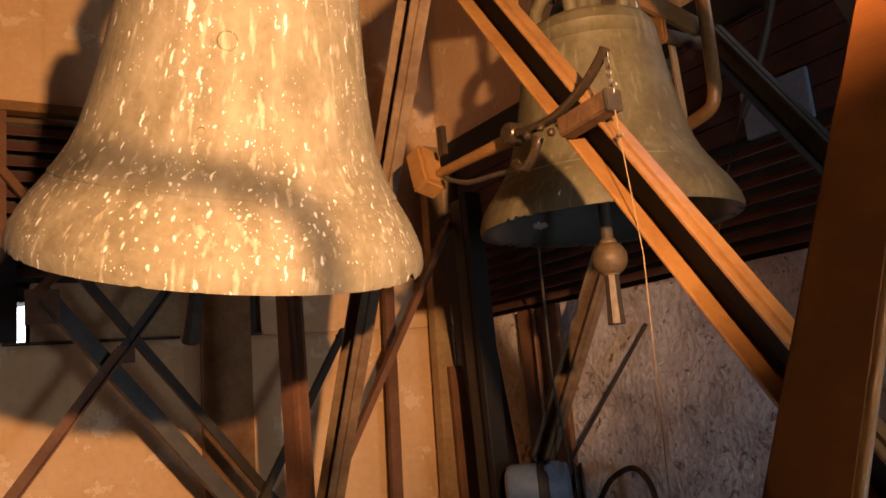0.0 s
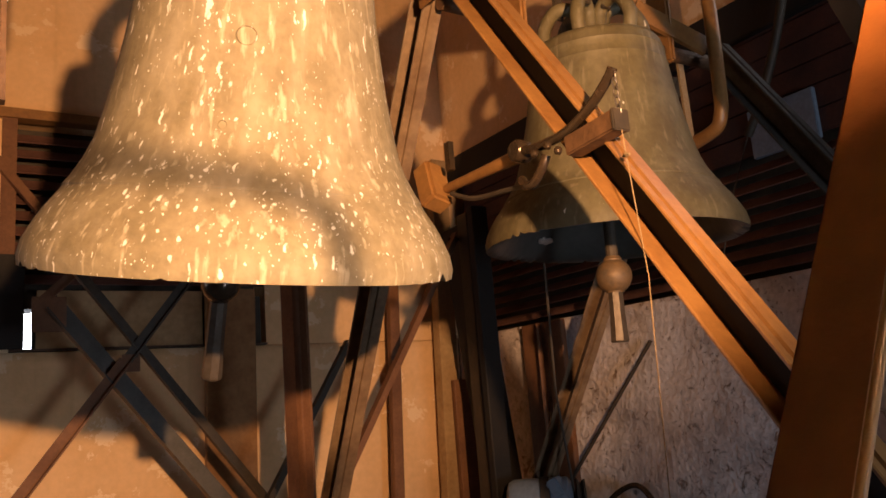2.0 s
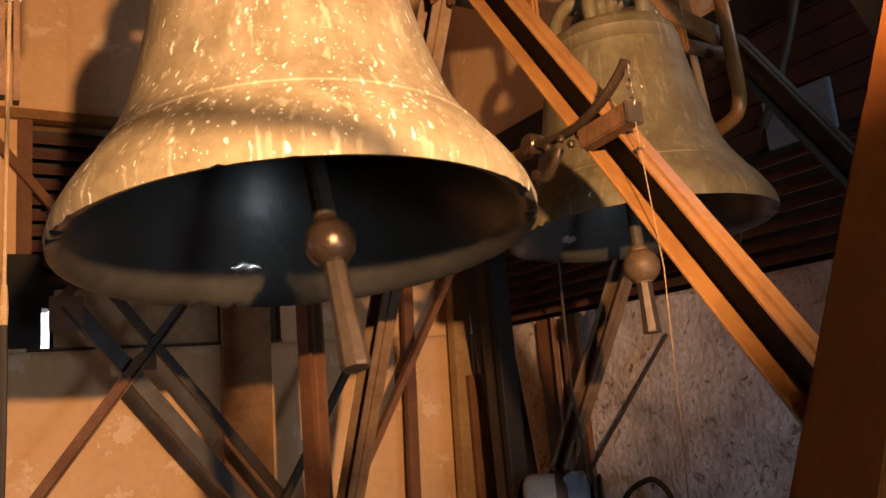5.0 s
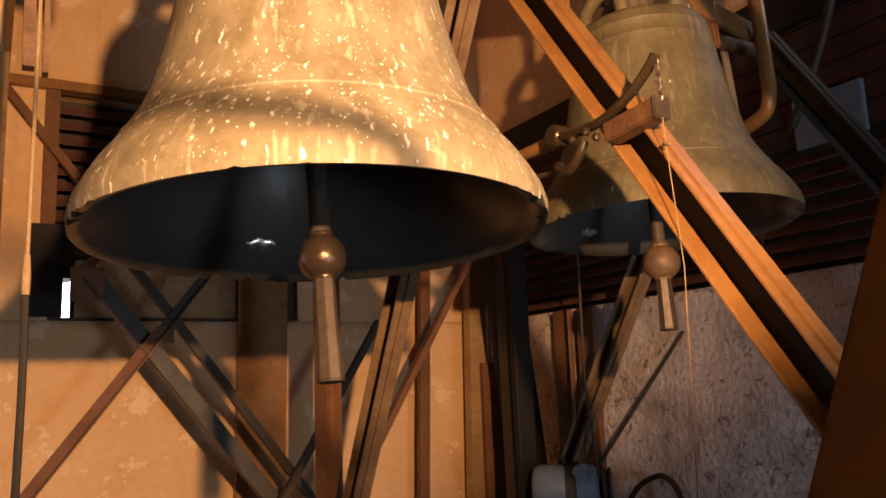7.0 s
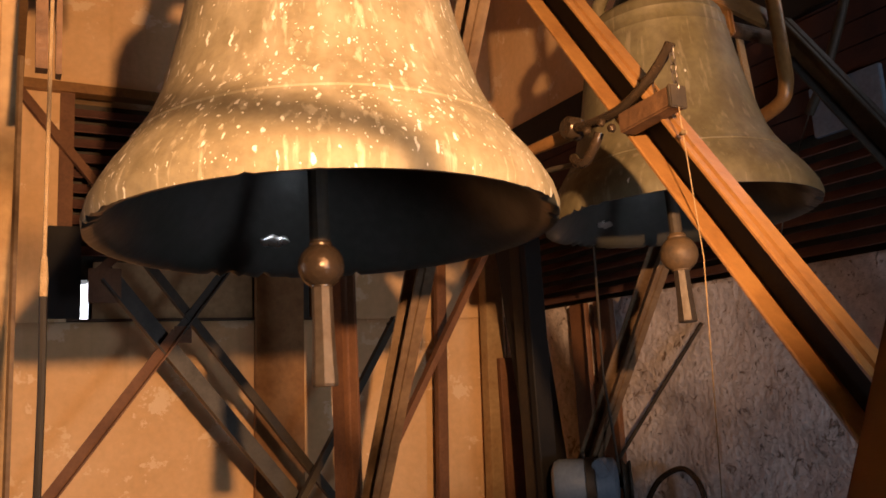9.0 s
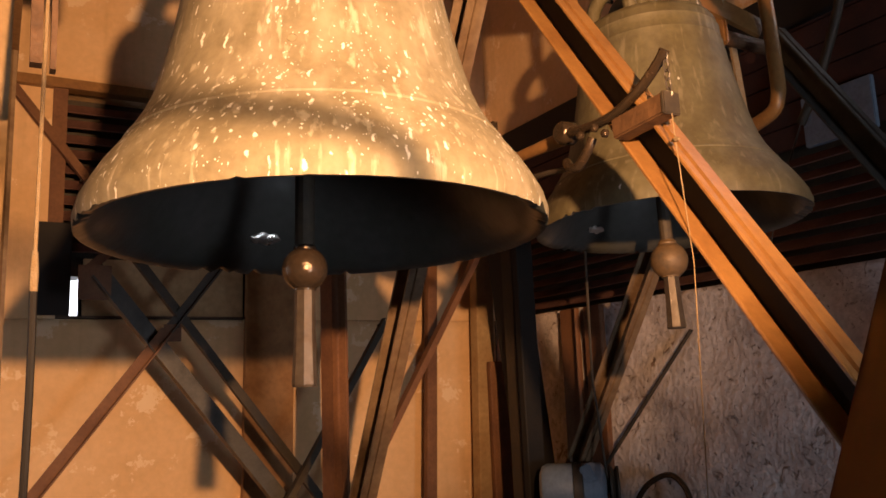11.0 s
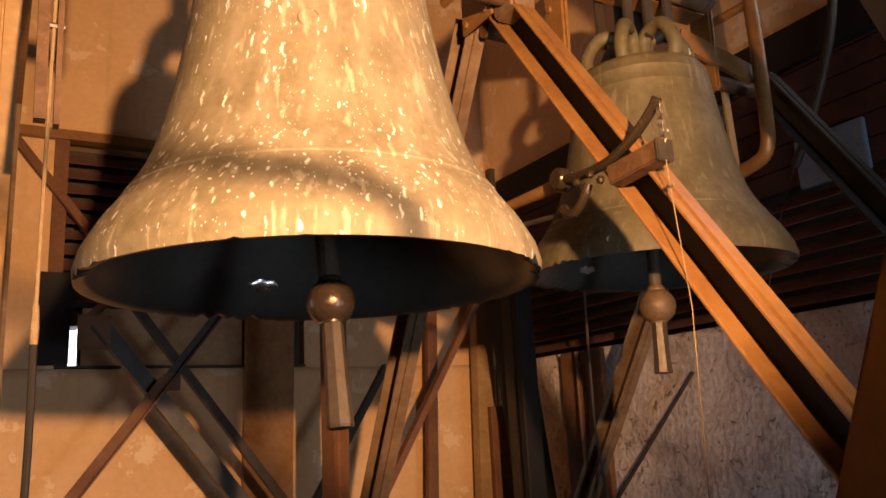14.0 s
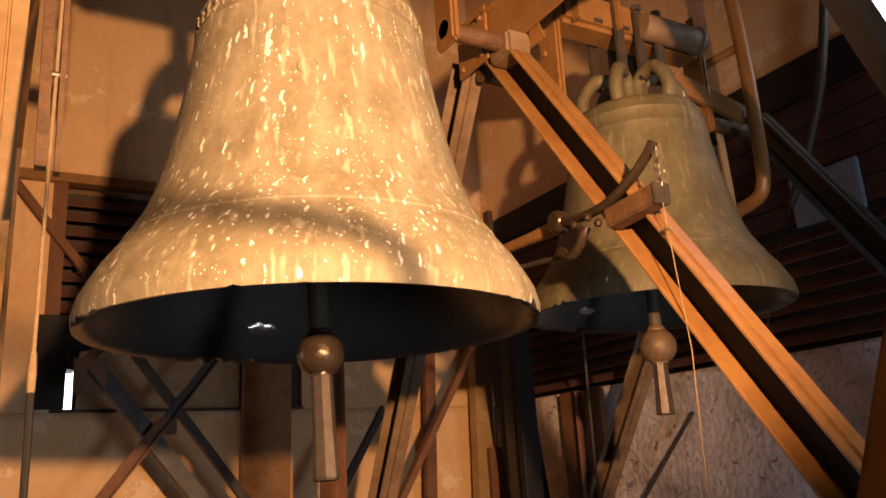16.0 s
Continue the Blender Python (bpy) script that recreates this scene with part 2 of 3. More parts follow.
        nt.links.new(mp.outputs[0], vo.inputs["Vector"])
        sep = nt.nodes.new("ShaderNodeSeparateColor")
        nt.links.new(vo.outputs["Color"], sep.inputs[0])
        keep = nt.nodes.new("ShaderNodeMath")
        keep.operation = "SUBTRACT"
        nt.links.new(sep.outputs[0], keep.inputs[0])
        # patches where the flecks gather
        pat = nt.nodes.new("ShaderNodeTexNoise")
        pat.inputs["Scale"].default_value = 3.2 + scale * 0.02
        nt.links.new(co.outputs["Object"], pat.inputs["Vector"])
        lim = nt.nodes.new("ShaderNodeMapRange")
        lim.inputs[1].default_value, lim.inputs[2].default_value = 0.35, 0.65
        lim.inputs[3].default_value, lim.inputs[4].default_value = min(few + 0.24, 1.0) + (1 - spots), few - 0.12 + (1 - spots)
        nt.links.new(pat.outputs[0], lim.inputs[0])
        nt.links.new(lim.outputs[0], keep.inputs[1])
        size_n = nt.nodes.new("ShaderNodeMath")
        size_n.operation = "MULTIPLY"
        size_n.inputs[1].default_value = 2.6 * size
        nt.links.new(keep.outputs[0], size_n.inputs[0])
        cap = nt.nodes.new("ShaderNodeMath")
        cap.operation = "MINIMUM"
        cap.inputs[1].default_value = 0.27
        nt.links.new(size_n.outputs[0], cap.inputs[0])
        less = nt.nodes.new("ShaderNodeMath")
        less.operation = "SUBTRACT"
        nt.links.new(cap.outputs[0], less.inputs[0])
        nt.links.new(vo.outputs["Distance"], less.inputs[1])
        edge = nt.nodes.new("ShaderNodeMapRange")
        edge.inputs[1].default_value, edge.inputs[2].default_value = 0.0, 0.10
        nt.links.new(less.outputs[0], edge.inputs[0])
        if total is None:
            total = edge.outputs[0]
        else:
            mx = nt.nodes.new("ShaderNodeMath")
            mx.operation = "MAXIMUM"
            nt.links.new(total, mx.inputs[0])
            nt.links.new(edge.outputs[0], mx.inputs[1])
            total = mx.outputs[0]
    # dull stains running down
    st = nt.nodes.new("ShaderNodeMapping")
    st.inputs["Scale"].default_value = (9, 9, 1.3)
    nt.links.new(co.outputs["Object"], st.inputs["Vector"])
    sn = nt.nodes.new("ShaderNodeTexNoise")
    sn.inputs["Scale"].default_value, sn.inputs["Detail"].default_value = 1.6, 7
    nt.links.new(st.outputs[0], sn.inputs["Vector"])
    sr = nt.nodes.new("ShaderNodeMapRange")
    sr.inputs[1].default_value, sr.inputs[2].default_value, sr.inputs[3].default_value, sr.inputs[4].default_value = 0.5, 0.75, 0.0, dirt
    nt.links.new(sn.outputs[0], sr.inputs[0])
    # fine pale runs
    fm = nt.nodes.new("ShaderNodeMapping")
    fm.inputs["Scale"].default_value = (34, 34, 3.2)
    nt.links.new(co.outputs["Object"], fm.inputs["Vector"])
    fn = nt.nodes.new("ShaderNodeTexNoise")
    fn.inputs["Scale"].default_value, fn.inputs["Detail"].default_value = 1.3, 5
    nt.links.new(fm.outputs[0], fn.inputs["Vector"])
    fr = nt.nodes.new("ShaderNodeMapRange")
    fr.inputs[1].default_value, fr.inputs[2].default_value, fr.inputs[4].default_value = 0.58, 0.68, dirt * 1.3
    nt.links.new(fn.outputs[0], fr.inputs[0])
    runs = nt.nodes.new("ShaderNodeMix")
    runs.data_type = "RGBA"
    runs.inputs[7].default_value = (0.58, 0.51, 0.38, 1)
    nt.links.new(fr.outputs[0], runs.inputs[0])
    nt.links.new(old, runs.inputs[6])
    old = runs.outputs[2]
    pale = nt.nodes.new("ShaderNodeMix")
    pale.data_type = "RGBA"
    pale.inputs[7].default_value = (0.46, 0.40, 0.30, 1)
    nt.links.new(sr.outputs[0], pale.inputs[0])
    nt.links.new(old, pale.inputs[6])
    fleck = nt.nodes.new("ShaderNodeMix")
    fleck.data_type = "RGBA"
    fleck.inputs[7].default_value = (0.86, 0.83, 0.76, 1)
    nt.links.new(total, fleck.inputs[0])
    nt.links.new(pale.outputs[2], fleck.inputs[6])
    nt.links.new(fleck.outputs[2], b.inputs["Base Color"])
    b.inputs["Specular IOR Level"].default_value = 0.25
    return m


BRONZE = bell_bronze("patinated_bell_bronze", (0.325, 0.275, 0.178), (0.255, 0.212, 0.132), 0.95, 0.5)
BRONZE2 = bell_bronze("green_brown_bell_bronze", (0.15, 0.128, 0.068), (0.105, 0.085, 0.044), 0.60, 0.10)
BRONZE2.node_tree.nodes["Principled BSDF"].inputs["Specular IOR Level"].default_value = 0.5
INSIDE = mat("dark_bell_inside", (0.074, 0.071, 0.067), 0.32, 0.2, (0.052, 0.054, 0.046), 5, bump=0.25, fine=30)
STRUCK = mat("polished_struck_bronze", (0.80, 0.78, 0.74), 0.27, 0.95, (0.62, 0.60, 0.57), 30, bump=0.12, fine=45)
GLOW = bpy.data.materials.new("daylight")
GLOW.use_nodes = True
GLOW.node_tree.nodes["Principled BSDF"].inputs["Emission Color"].default_value = (0.85, 0.9, 1.0, 1)
GLOW.node_tree.nodes["Principled BSDF"].inputs["Emission Strength"].default_value = 4.0

# ---- the room ----
XW, YW, ZL, ZT = 3.3, 5.1, 2.06, 3.46     # inner faces of the two far walls, top of the masonry, top of the sound openings
OX0, OX1 = 0.30, 1.80                    # the north sound opening
structure("floor", cube(-2.2, XW + 0.4, -2.4, YW + 0.4, -0.12, 0.0), TIMBER, "dusty dark wooden floor of the bell chamber")


def rough_wall(name, a, b, z0, z1, back, material, label, amount=0.012, step=0.05):
    """A wall whose room side, from a to b, is uneven; back: the way through its thickness."""
    a, b, back = Vector((*a, 0)), Vector((*b, 0)), Vector((*back, 0))
    nu, nv = max(2, int((b - a).length / step)), max(2, int((z1 - z0) / step))
    bm = bmesh.new()
    g = []
    for i in range(nu + 1):
        col = []
        for j in range(nv + 1):
            p = a.lerp(b, i / nu)
            p.z = z0 + (z1 - z0) * j / nv
            n = noise.fractal(p * 2.3, 0.9, 2.1, 5)
            rim = 0 if j in (0, nv) or i in (0, nu) else 1
            col.append(bm.verts.new(p + back.normalized() * (0.004 + amount * n * rim)))
        g.append(col)
    for i in range(nu):
        for j in range(nv):
            bm.faces.new((g[i][j], g[i + 1][j], g[i + 1][j + 1], g[i][j + 1]))
    for f in bm.faces:
        f.smooth = True
    c = [p + back for p in (a, b)]
    lo = [bm.verts.new((p.x, p.y, z0)) for p in c]
    hi = [bm.verts.new((p.x, p.y, z1)) for p in c]
    bm.faces.new((lo[0], lo[1], hi[1], hi[0]))
    bm.faces.new([r[-1] for r in g] + [hi[1], hi[0]])
    bm.faces.new([r[0] for r in g] + [lo[1], lo[0]])
    bm.faces.new(g[0] + [hi[0], lo[0]])
    bm.faces.new(g[-1] + [hi[1], lo[1]])
    return structure(name, bm, material, label)


rough_wall("wall_north", (-2.2, YW), (XW, YW), 0, ZL, (0, 0.4), PLASTER, "yellowed limewashed plaster wall with peeling patches", 0.010, 0.06)
rough_wall("wall_east", (XW, YW), (XW, -2.4), 0, ZL, (0.4, 0), ROUGHCAST, "rough pinkish grey plastered wall with pits and stains", 0.024, 0.027)
structure("wall_upper_north", cube(-2.2, XW + 0.4, YW + 0.01, YW + 0.4, ZT, 6.0), PLASTER, "limewashed plaster wall above the sound opening")
structure("wall_lintel", cube(XW - 0.022, XW + 0.03, 1.84, YW - 0.02, 3.24, 3.445, 0.006), BLACKSHADE, "black lintel over the red boards")
# dark jamb board; its black also holds the large bell's shadow
structure("window_jamb_lower", cube(0.19, 0.372, YW - 0.035, YW + 0.001, ZL + 0.02, 2.62, 0.005), BLACKSHADE, "board beside the narrow gap, blackened for the bell's shadow")
structure("wall_upper_east", cube(XW + 0.01, XW + 0.4, -2.4, YW, ZT, 6.0), PLASTER, "limewashed plaster wall above the louvres")
structure("wall_pier_west", cube(-2.2, OX0, YW + 0.004, YW + 0.4, ZL + 0.002, ZT - 0.002), PLASTER, "limewashed plaster pier beside the sound opening")
structure("wall_pier_east", cube(OX1, XW + 0.4, YW + 0.004, YW + 0.4, ZL + 0.002, ZT - 0.002), PLASTER, "limewashed plaster pier beside the sound opening")
# unseen south and west walls, kept dark so that little lamp light bounces
for x0, x1, z0, z1 in ((-2.2, 1.2, 0, 6.0), (2.0, XW + 0.4, 0, 6.0), (1.203, 1.997, 0, 0.5), (1.203, 1.997, 1.5, 6.0)):
    structure("wall_south", cube(x0, x1, -2.8, -2.403, z0, z1), BOARD, "dark brown boarded wall beside a small window")
structure("ceiling", cube(-2.6, XW + 0.4, -2.8, YW + 0.4, 6.003, 6.15), BOARD, "brown boarded ceiling")
# unseen west wall with a small opening made up for the cool fill
structure("wall_west", cube(-2.6, -2.203, -2.8, 3.2, 0, 6.0), BOARD, "dark brown boarded wall")
structure("wall_west", cube(-2.6, -2.203, 4.0, YW + 0.4, 0, 6.0), BOARD, "dark brown boarded wall")
structure("wall_west", cube(-2.6, -2.203, 3.203, 3.997, 0, 1.4), BOARD, "dark brown boarded wall below the added window")
structure("wall_west", cube(-2.6, -2.203, 3.203, 3.997, 2.6, 6.0), BOARD, "dark brown boarded wall above the added window")

# sound openings
structure("window_sill", cube(OX0, OX1, YW - 0.03, YW + 0.3, ZL + 0.004, ZL + 0.016, 0.003), TIMBER, "dark timber sill of the sound opening")
structure("window_jamb", cube(OX0 - 0.06, OX0 + 0.02, YW - 0.025, YW + 0.2, 2.32, ZT + 0.03, 0.005), BOARD, "brown timber jamb of the sound opening")
structure("window_head", cube(0.03, OX1 + 0.1, YW - 0.05, YW + 0.05, 3.44, 3.50, 0.004), PAINT, "brown timber rail over the sound opening")
structure("window_board", cube(0.44, 1.39, YW + 0.02, YW + 0.05, ZL + 0.02, 2.42, 0.003), OCHRE, "yellow-brown weathered board closing the opening below the louvres")
# added dark sheets close the opening; their darkness stands for unlit gaps
structure("window_back", cube(OX0, OX1, YW + 0.22, YW + 0.25, 2.40, ZT), DARK, "added dark sheet behind the louvres")
structure("window_back", cube(OX0, 0.375, YW + 0.05, YW + 0.25, ZL + 0.018, 2.40), DARK, "added dark sheet beside a narrow gap")
structure("window_back", cube(0.425, OX1, YW + 0.1, YW + 0.13, ZL + 0.018, 2.40), DARK, "added dark sheet behind the board")
structure("window_back", cube(0.375, 0.425, YW + 0.05, YW + 0.25, 2.315, 2.40), DARK, "added dark sheet above a narrow gap")
tagged(mesh_of("backdrop", cube(0.30, 0.48, YW + 0.39, YW + 0.40, 1.9, 2.5), GLOW), "bright daylight behind a narrow gap in the wall", "backdrop", kind="structure")
# unseen outer sheets that keep the sky's light out
structure("backdrop", cube(-1, XW + 1, YW + 0.42, YW + 0.5, 1.0, 6.0), DARK, "added dark outer sheet")
structure("backdrop", cube(XW + 0.42, XW + 0.5, -2.4, YW + 0.5, 1.0, 6.0), DARK, "added dark outer sheet")


def louvres(name, along_x, a, b, face, z0, z1, pitch, label):
    top = empty(name)
    n = int((z1 - z0) / pitch)
    shared = None
    for i in range(n):
        z = z0 + pitch * (i + 0.5)
        if shared is None:
            w = pitch * 0.66
            sec = [(-0.020, -w * 0.46), (-0.012, -w * 0.55), (0.050, w * 0.45), (0.052, w * 0.55), (0.040, w * 0.55)]
            bm = bmesh.new()
            ends = []
            for s in (a, b):
                ends.append([bm.verts.new((s, face + d, h) if along_x else (face + d, s, h)) for d, h in sec])
            for k in range(5):
                bm.faces.new((ends[0][k], ends[0][(k + 1) % 5], ends[1][(k + 1) % 5], ends[1][k]))
            bm.faces.new(ends[0])
            bm.faces.new(ends[1][::-1])
            ob = part("slat", bm, LOUVRE, top)
            shared = ob.data
        else:
            ob = new("slat", shared)
            ob.parent = top
        ob.location = (0, 0, z)
    return tagged(top, label, "louvre", kind="structure")


louvres("louvre_north", True, OX0 + 0.022, OX1, YW + 0.03, 2.44, ZT - 0.03, 0.095, "dark red-brown wooden louvre slats in the sound opening")
louvres("louvre_east", False, -1.5, YW - 0.2, XW + 0.02, ZL + 0.02, 2.64, 0.078, "dark red-brown wooden louvre slats above the masonry")
# dark sheet added behind the east slats in place of unlit depth
structure("window_back_east", cube(XW + 0.16, XW + 0.2, -2.3, YW, ZL + 0.004, ZT - 0.003), DARK, "added dark sheet behind the louvres")
for i in range(7):
    z = 2.66 + i * 0.114
    structure("upper_board", cube(XW + 0.02, XW + 0.045, -1.5, YW - 0.2, z, z + 0.108, 0.003), REDBOARD, "dark red-brown horizontal boards above the louvres")
structure("window_panel", cube(XW - 0.012, XW + 0.018, 1.98, 2.33, 2.63, 2.87, 0.004), GREY, "pale grey panel fixed to the dark boards")

# timbers at the corner of the room


def timber(name, a, b, w, d, up, material, label, category="timber"):
    bm = prism(flat(w, d), a, b, up)
    bmesh.ops.bevel(bm, geom=bm.edges[:], offset=0.006, segments=1, affect="EDGES")
    return tagged(mesh_of(name, bm, material), label, category)


timber("timber_post", (3.12, 4.26, 0), (2.95, 4.44, 2.75), 0.16, 0.22, (0, 1, 0), BLACKSHADE, "black old timber post near the corner")
timber("timber_post", (3.03, 4.95, 0), (3.13, 4.95, 3.4), 0.14, 0.10, (0, 1, 0), OCHRE, "brown timber post against the plaster wall")
timber("steel_pipe", (2.555, 4.90, 0), (2.70, 4.90, 3.4), 0.075, 0.06, (0, 1, 0), BOARD, "slim brown upright against the plaster wall")
timber("corner_board", (3.17, 4.86, 0), (3.17, 4.86, 1.75), 0.20, 0.05, (0, 1, 0), BOARD, "reddish brown board leaning in the corner")
timber("pilaster_board", (1.515, YW - 0.02, 0), (1.56, YW - 0.02, 2.43), 0.32, 0.05, (0, 1, 0), PILASTER, "red-brown timber upright on the plaster wall")
timber("upright_board", (2.84, 4.03, 0.0), (2.84, 4.05, 2.8), 0.12, 0.06, (0, 1, 0), BLACKSHADE, "dark steel guide behind the smaller bell")
timber("upright_board", (2.86, 4.22, 0.0), (2.86, 4.24, 2.8), 0.03, 0.12, (0, 1, 0), DARK, "dark board behind the smaller bell")
for y in (3.86, 4.10):
    timber("wall_plank", (3.22, y, 0.84), (3.24, y + 0.02, 2.05), 0.04, 0.16, (0, 1, 0), BOARD, "short brown plank against the rough wall")

# thin braces in front of the plaster wall


def brace(a, b, w, label, material=BOARD, up=(0, -1, 0)):
    top = empty("cross_brace")
    part("bar", prism(angle_iron(w, 0.008), a, b, up), material, top)
    a, b = Vector(a), Vector(b)
    way = (b - a).normalized()
    for q in (a + way * 0.05, b - way * 0.05):
        q = q + Vector((0, -0.008, 0))
        part("bolt", lathe([(0, 0), (0.011, 0), (0.011, 0.008), (0.007, 0.011), (0, 0.011)], 6, m=along(q, q + Vector((0, -1, 0)))), RUST, top)
    return tagged(top, label, "brace", "cross braces")


BR = "thin brown angle-iron brace crossing before the wall"
brace((-0.64, 4.40, 0.0), (0.815, 4.40, 1.92), 0.06, BR)
# upper length of the same bar, coloured dark for the shade it lies in
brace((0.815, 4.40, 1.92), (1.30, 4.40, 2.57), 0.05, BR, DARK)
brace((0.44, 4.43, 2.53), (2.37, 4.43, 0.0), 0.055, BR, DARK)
# grey here stands for a brace lying in shade
brace((0.42, 4.47, 2.215), (2.16, 4.47, 0.0), 0.095, "broad angle-iron brace before the wall, greyed for shade", GIRDER)
brace((0.44, 4.55, 2.26), (0.70, 4.55, 2.52), 0.05, BR, BOARD)
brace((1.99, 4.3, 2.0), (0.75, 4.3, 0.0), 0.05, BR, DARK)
brace((2.80, 4.3, 2.68), (1.165, 4.3, 0.0), 0.06, BR, BOARD)
tagged(mesh_of("gusset_plate", cube(0.36, 0.52, 4.445, 4.455, 2.10, 2.28, 0.003), BOARD), "rusty gusset plate where two braces cross", "plate")
tagged(mesh_of("gusset_plate", cube(0.775, 0.865, 4.388, 4.394, 1.88, 1.97, 0.002), BOARD), "brown gusset plate where two braces cross", "plate")
brace((0.0, 5.07, 3.40), (0.44, 5.07, 2.84), 0.06, "brown strut beside the sound opening")

# ---- bell frame: three side frames of rolled steel ----


def trough(h, w, t=0.008, s=0.011):
    """A channel whose flanges point to +x."""
    h, w, k = h / 2, w / 2, -w / 2 - 0.006
    return [(k, -h - 0.004), (0.002, -h - 0.004), (0.004, -h + 0.006), (0.010, -h + 0.006), (0.012, -h), (w - 0.003, -h), (w, -h + 0.003), (w, -h + s * 0.8), (k + t, -h + s * 1.4), (k + t, h - s * 1.4), (w - 0.004, h - s * 0.9), (w, h - s * 0.6), (w, h - 0.002), (w - 0.002, h), (k, h)]


LEG = trough(0.113, 0.070)


def side_frame(x, near, far, near_mat, far_mat, plated, col_mat, rail=0.2):
    f = empty("bell_stand", (x, 0, 0))
    up_n, up_f = (0, 0.82, -0.57), (0, 0.85, 0.5)
    if near:
        part("near_leg", prism(LEG, (-0.005, *near[0]), (-0.005, *near[1]), up_n), near_mat, f)
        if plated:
            # black sheet over the web: the flange's shade put into colour
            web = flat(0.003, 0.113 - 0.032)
            part("near_web_shade", prism([(p - 0.0315, q) for p, q in web], (-0.005, *near[0]), (-0.005, *near[1]), up_n), BLACKSHADE, f, "black sheet over the leg web standing for flange shade")
    part("far_leg", prism(LEG, (-0.005, *far[0]), (-0.005, *far[1]), up_f), far_mat, f)
    if plated:
        part("top_rail", cube(-0.045, 0.045, rail, 2.22, 3.055, 3.165, 0.006), near_mat, f)
        part("rail_flange", cube(-0.062, 0.062, rail, 2.215, 3.166, 3.178, 0.003), near_mat, f, "rolled top flange of the rail")
        part("rail_end", cube(-0.055, 0.055, 2.222, 2.236, 3.045, 3.175, 0.003), BROWNIRON, f, "worn brown end plate")
        gus = prism([(-0.05, 0.0), (0.05, 0.0), (0.0, 0.12)], (0.050, 1.93, 3.00), (0.058, 1.93, 3.00), (0, 0, 1))
        part("gusset", gus, near_mat, f, "small triangular gusset")
    elif col_mat:
        part("top_rail", prism(i_section(0.10, 0.09), (0.02, rail, 3.14), (0.02, 4.3, 3.14), (0, 0, 1)), near_mat, f)
    col = prism(i_section(0.10, 0.085, 0.012, 0.02), (0.0, 3.74, 3.09), (0.0, 3.74, 0), (0.94, 0.34, 0))
    if col_mat:
        part("column", col, col_mat, f, "upright double steel column")
    if plated:
        plate = cube(-0.062, -0.050, 2.06, 2.25, 2.99, 3.20, 0.002)
        for y in (2.09, 2.22):
            for z in (3.02, 3.16):
                lathe([(0, 0), (0.012, 0), (0.012, 0.010), (0, 0.010)], 6, plate, along((-0.062, y, z), (-0.2, y, z)))
        part("apex_plate", plate, PAINT, f, "small bolted joint plate")
    if not col_mat:
        return tagged(f, "dark steel side frame with sloping legs", "bell frame", "bell frames")
    pb = cube(-0.05, 0.05, 1.95, 2.07, 2.96, 3.052, 0.012)
    part("bearing_block", pb, far_mat, f, "painted axle bearing")
    return tagged(f, "brown-painted rolled steel side frame with sloping legs", "bell frame", "bell frames")


LEGS = ((2.100, 3.08), (-0.070, 0.0)), ((2.28, 3.08), (4.08, 0.0))
# left far leg gets pale ochre to look lamp-lit; the others are FADED
side_frame(-0.03, None, LEGS[1], PAINT, OCHRE, False, FADED)
side_frame(1.47, LEGS[0], LEGS[1], PAINT, FADED, True, BOARD)
side_frame(2.99, ((2.23, 3.08), (0.28, 0.0)), ((2.50, 3.08), (4.57, 0.0)), GIRDER, FADED, False, None, 2.0)
# leaning strut close to the eye: a flat bar with a rolled edge
lean = empty("leaning_strut")
LEAN_LOW, LEAN_TOP = Vector((-0.555, 0.265, 0.0)), Vector((0.603, 0.279, 1.935))
LEAN_SIDE, LEAN_UP = Vector((0.15, -0.985, -0.083)), (-0.84, -0.17, 0.50)
bar = prism(flat(0.0455, 0.010), LEAN_LOW + LEAN_SIDE * 0.023, LEAN_TOP + LEAN_SIDE * 0.023, LEAN_UP)
bmesh.ops.bevel(bar, geom=bar.edges[:], offset=0.0025, segments=2, affect="EDGES")
part("bar", bar, STRUT, lean)
part("rolled_edge", prism(ngon(0.0035, 10), LEAN_LOW + LEAN_SIDE * 0.0445, LEAN_TOP + LEAN_SIDE * 0.0445, LEAN_UP), PAINT, lean, "lighter worn rolled edge", smooth=True)
for k, r in ((0.985, 0.006), (0.10, 0.006)):
    q = LEAN_LOW.lerp(LEAN_TOP, k) + LEAN_SIDE * 0.023 + Vector(LEAN_UP).normalized() * 0.005
    part("bolt", lathe([(0, 0), (r, 0), (r, 0.005), (r * 0.6, 0.007), (0, 0.007)], 6, m=along(q, q + Vector(LEAN_UP))), RUST, lean)
tagged(lean, "brown-painted leaning strut with old drips and chips", "strut")

# unseen lamp housing, added so that hood, side and flaps bound the light
shell = empty("added_lamp_housing")
part("back", cube(0.16, 0.46, -0.915, -0.90, 2.02, 2.35, 0.006), GREY, shell)
for x in (0.15, 0.464):
    part("side", cube(x, x + 0.006, -0.90, -0.605 if x > 0.3 else -0.72, 2.02, 2.345, 0.002), GREY, shell)
part("hood", cube(-0.05, 0.80, -0.90, -0.42, 2.350, 2.356, 0.002), GREY, shell)
part("flap", cube(-0.05, 0.80, -0.90, -0.46, 2.030, 2.036, 0.002), DARK, shell, "added dark flap cutting the lamp's lower light")
part("flap", cube(0.44, 0.80, -0.60, -0.458, 2.052, 2.058, 0.002), DARK, shell, "added raised flap cutting the lamp's light to the right")
part("stand", cube(0.29, 0.33, -0.95, -0.916, 0.0, 2.20, 0.004), DARK, shell, "dark square lamp stand")
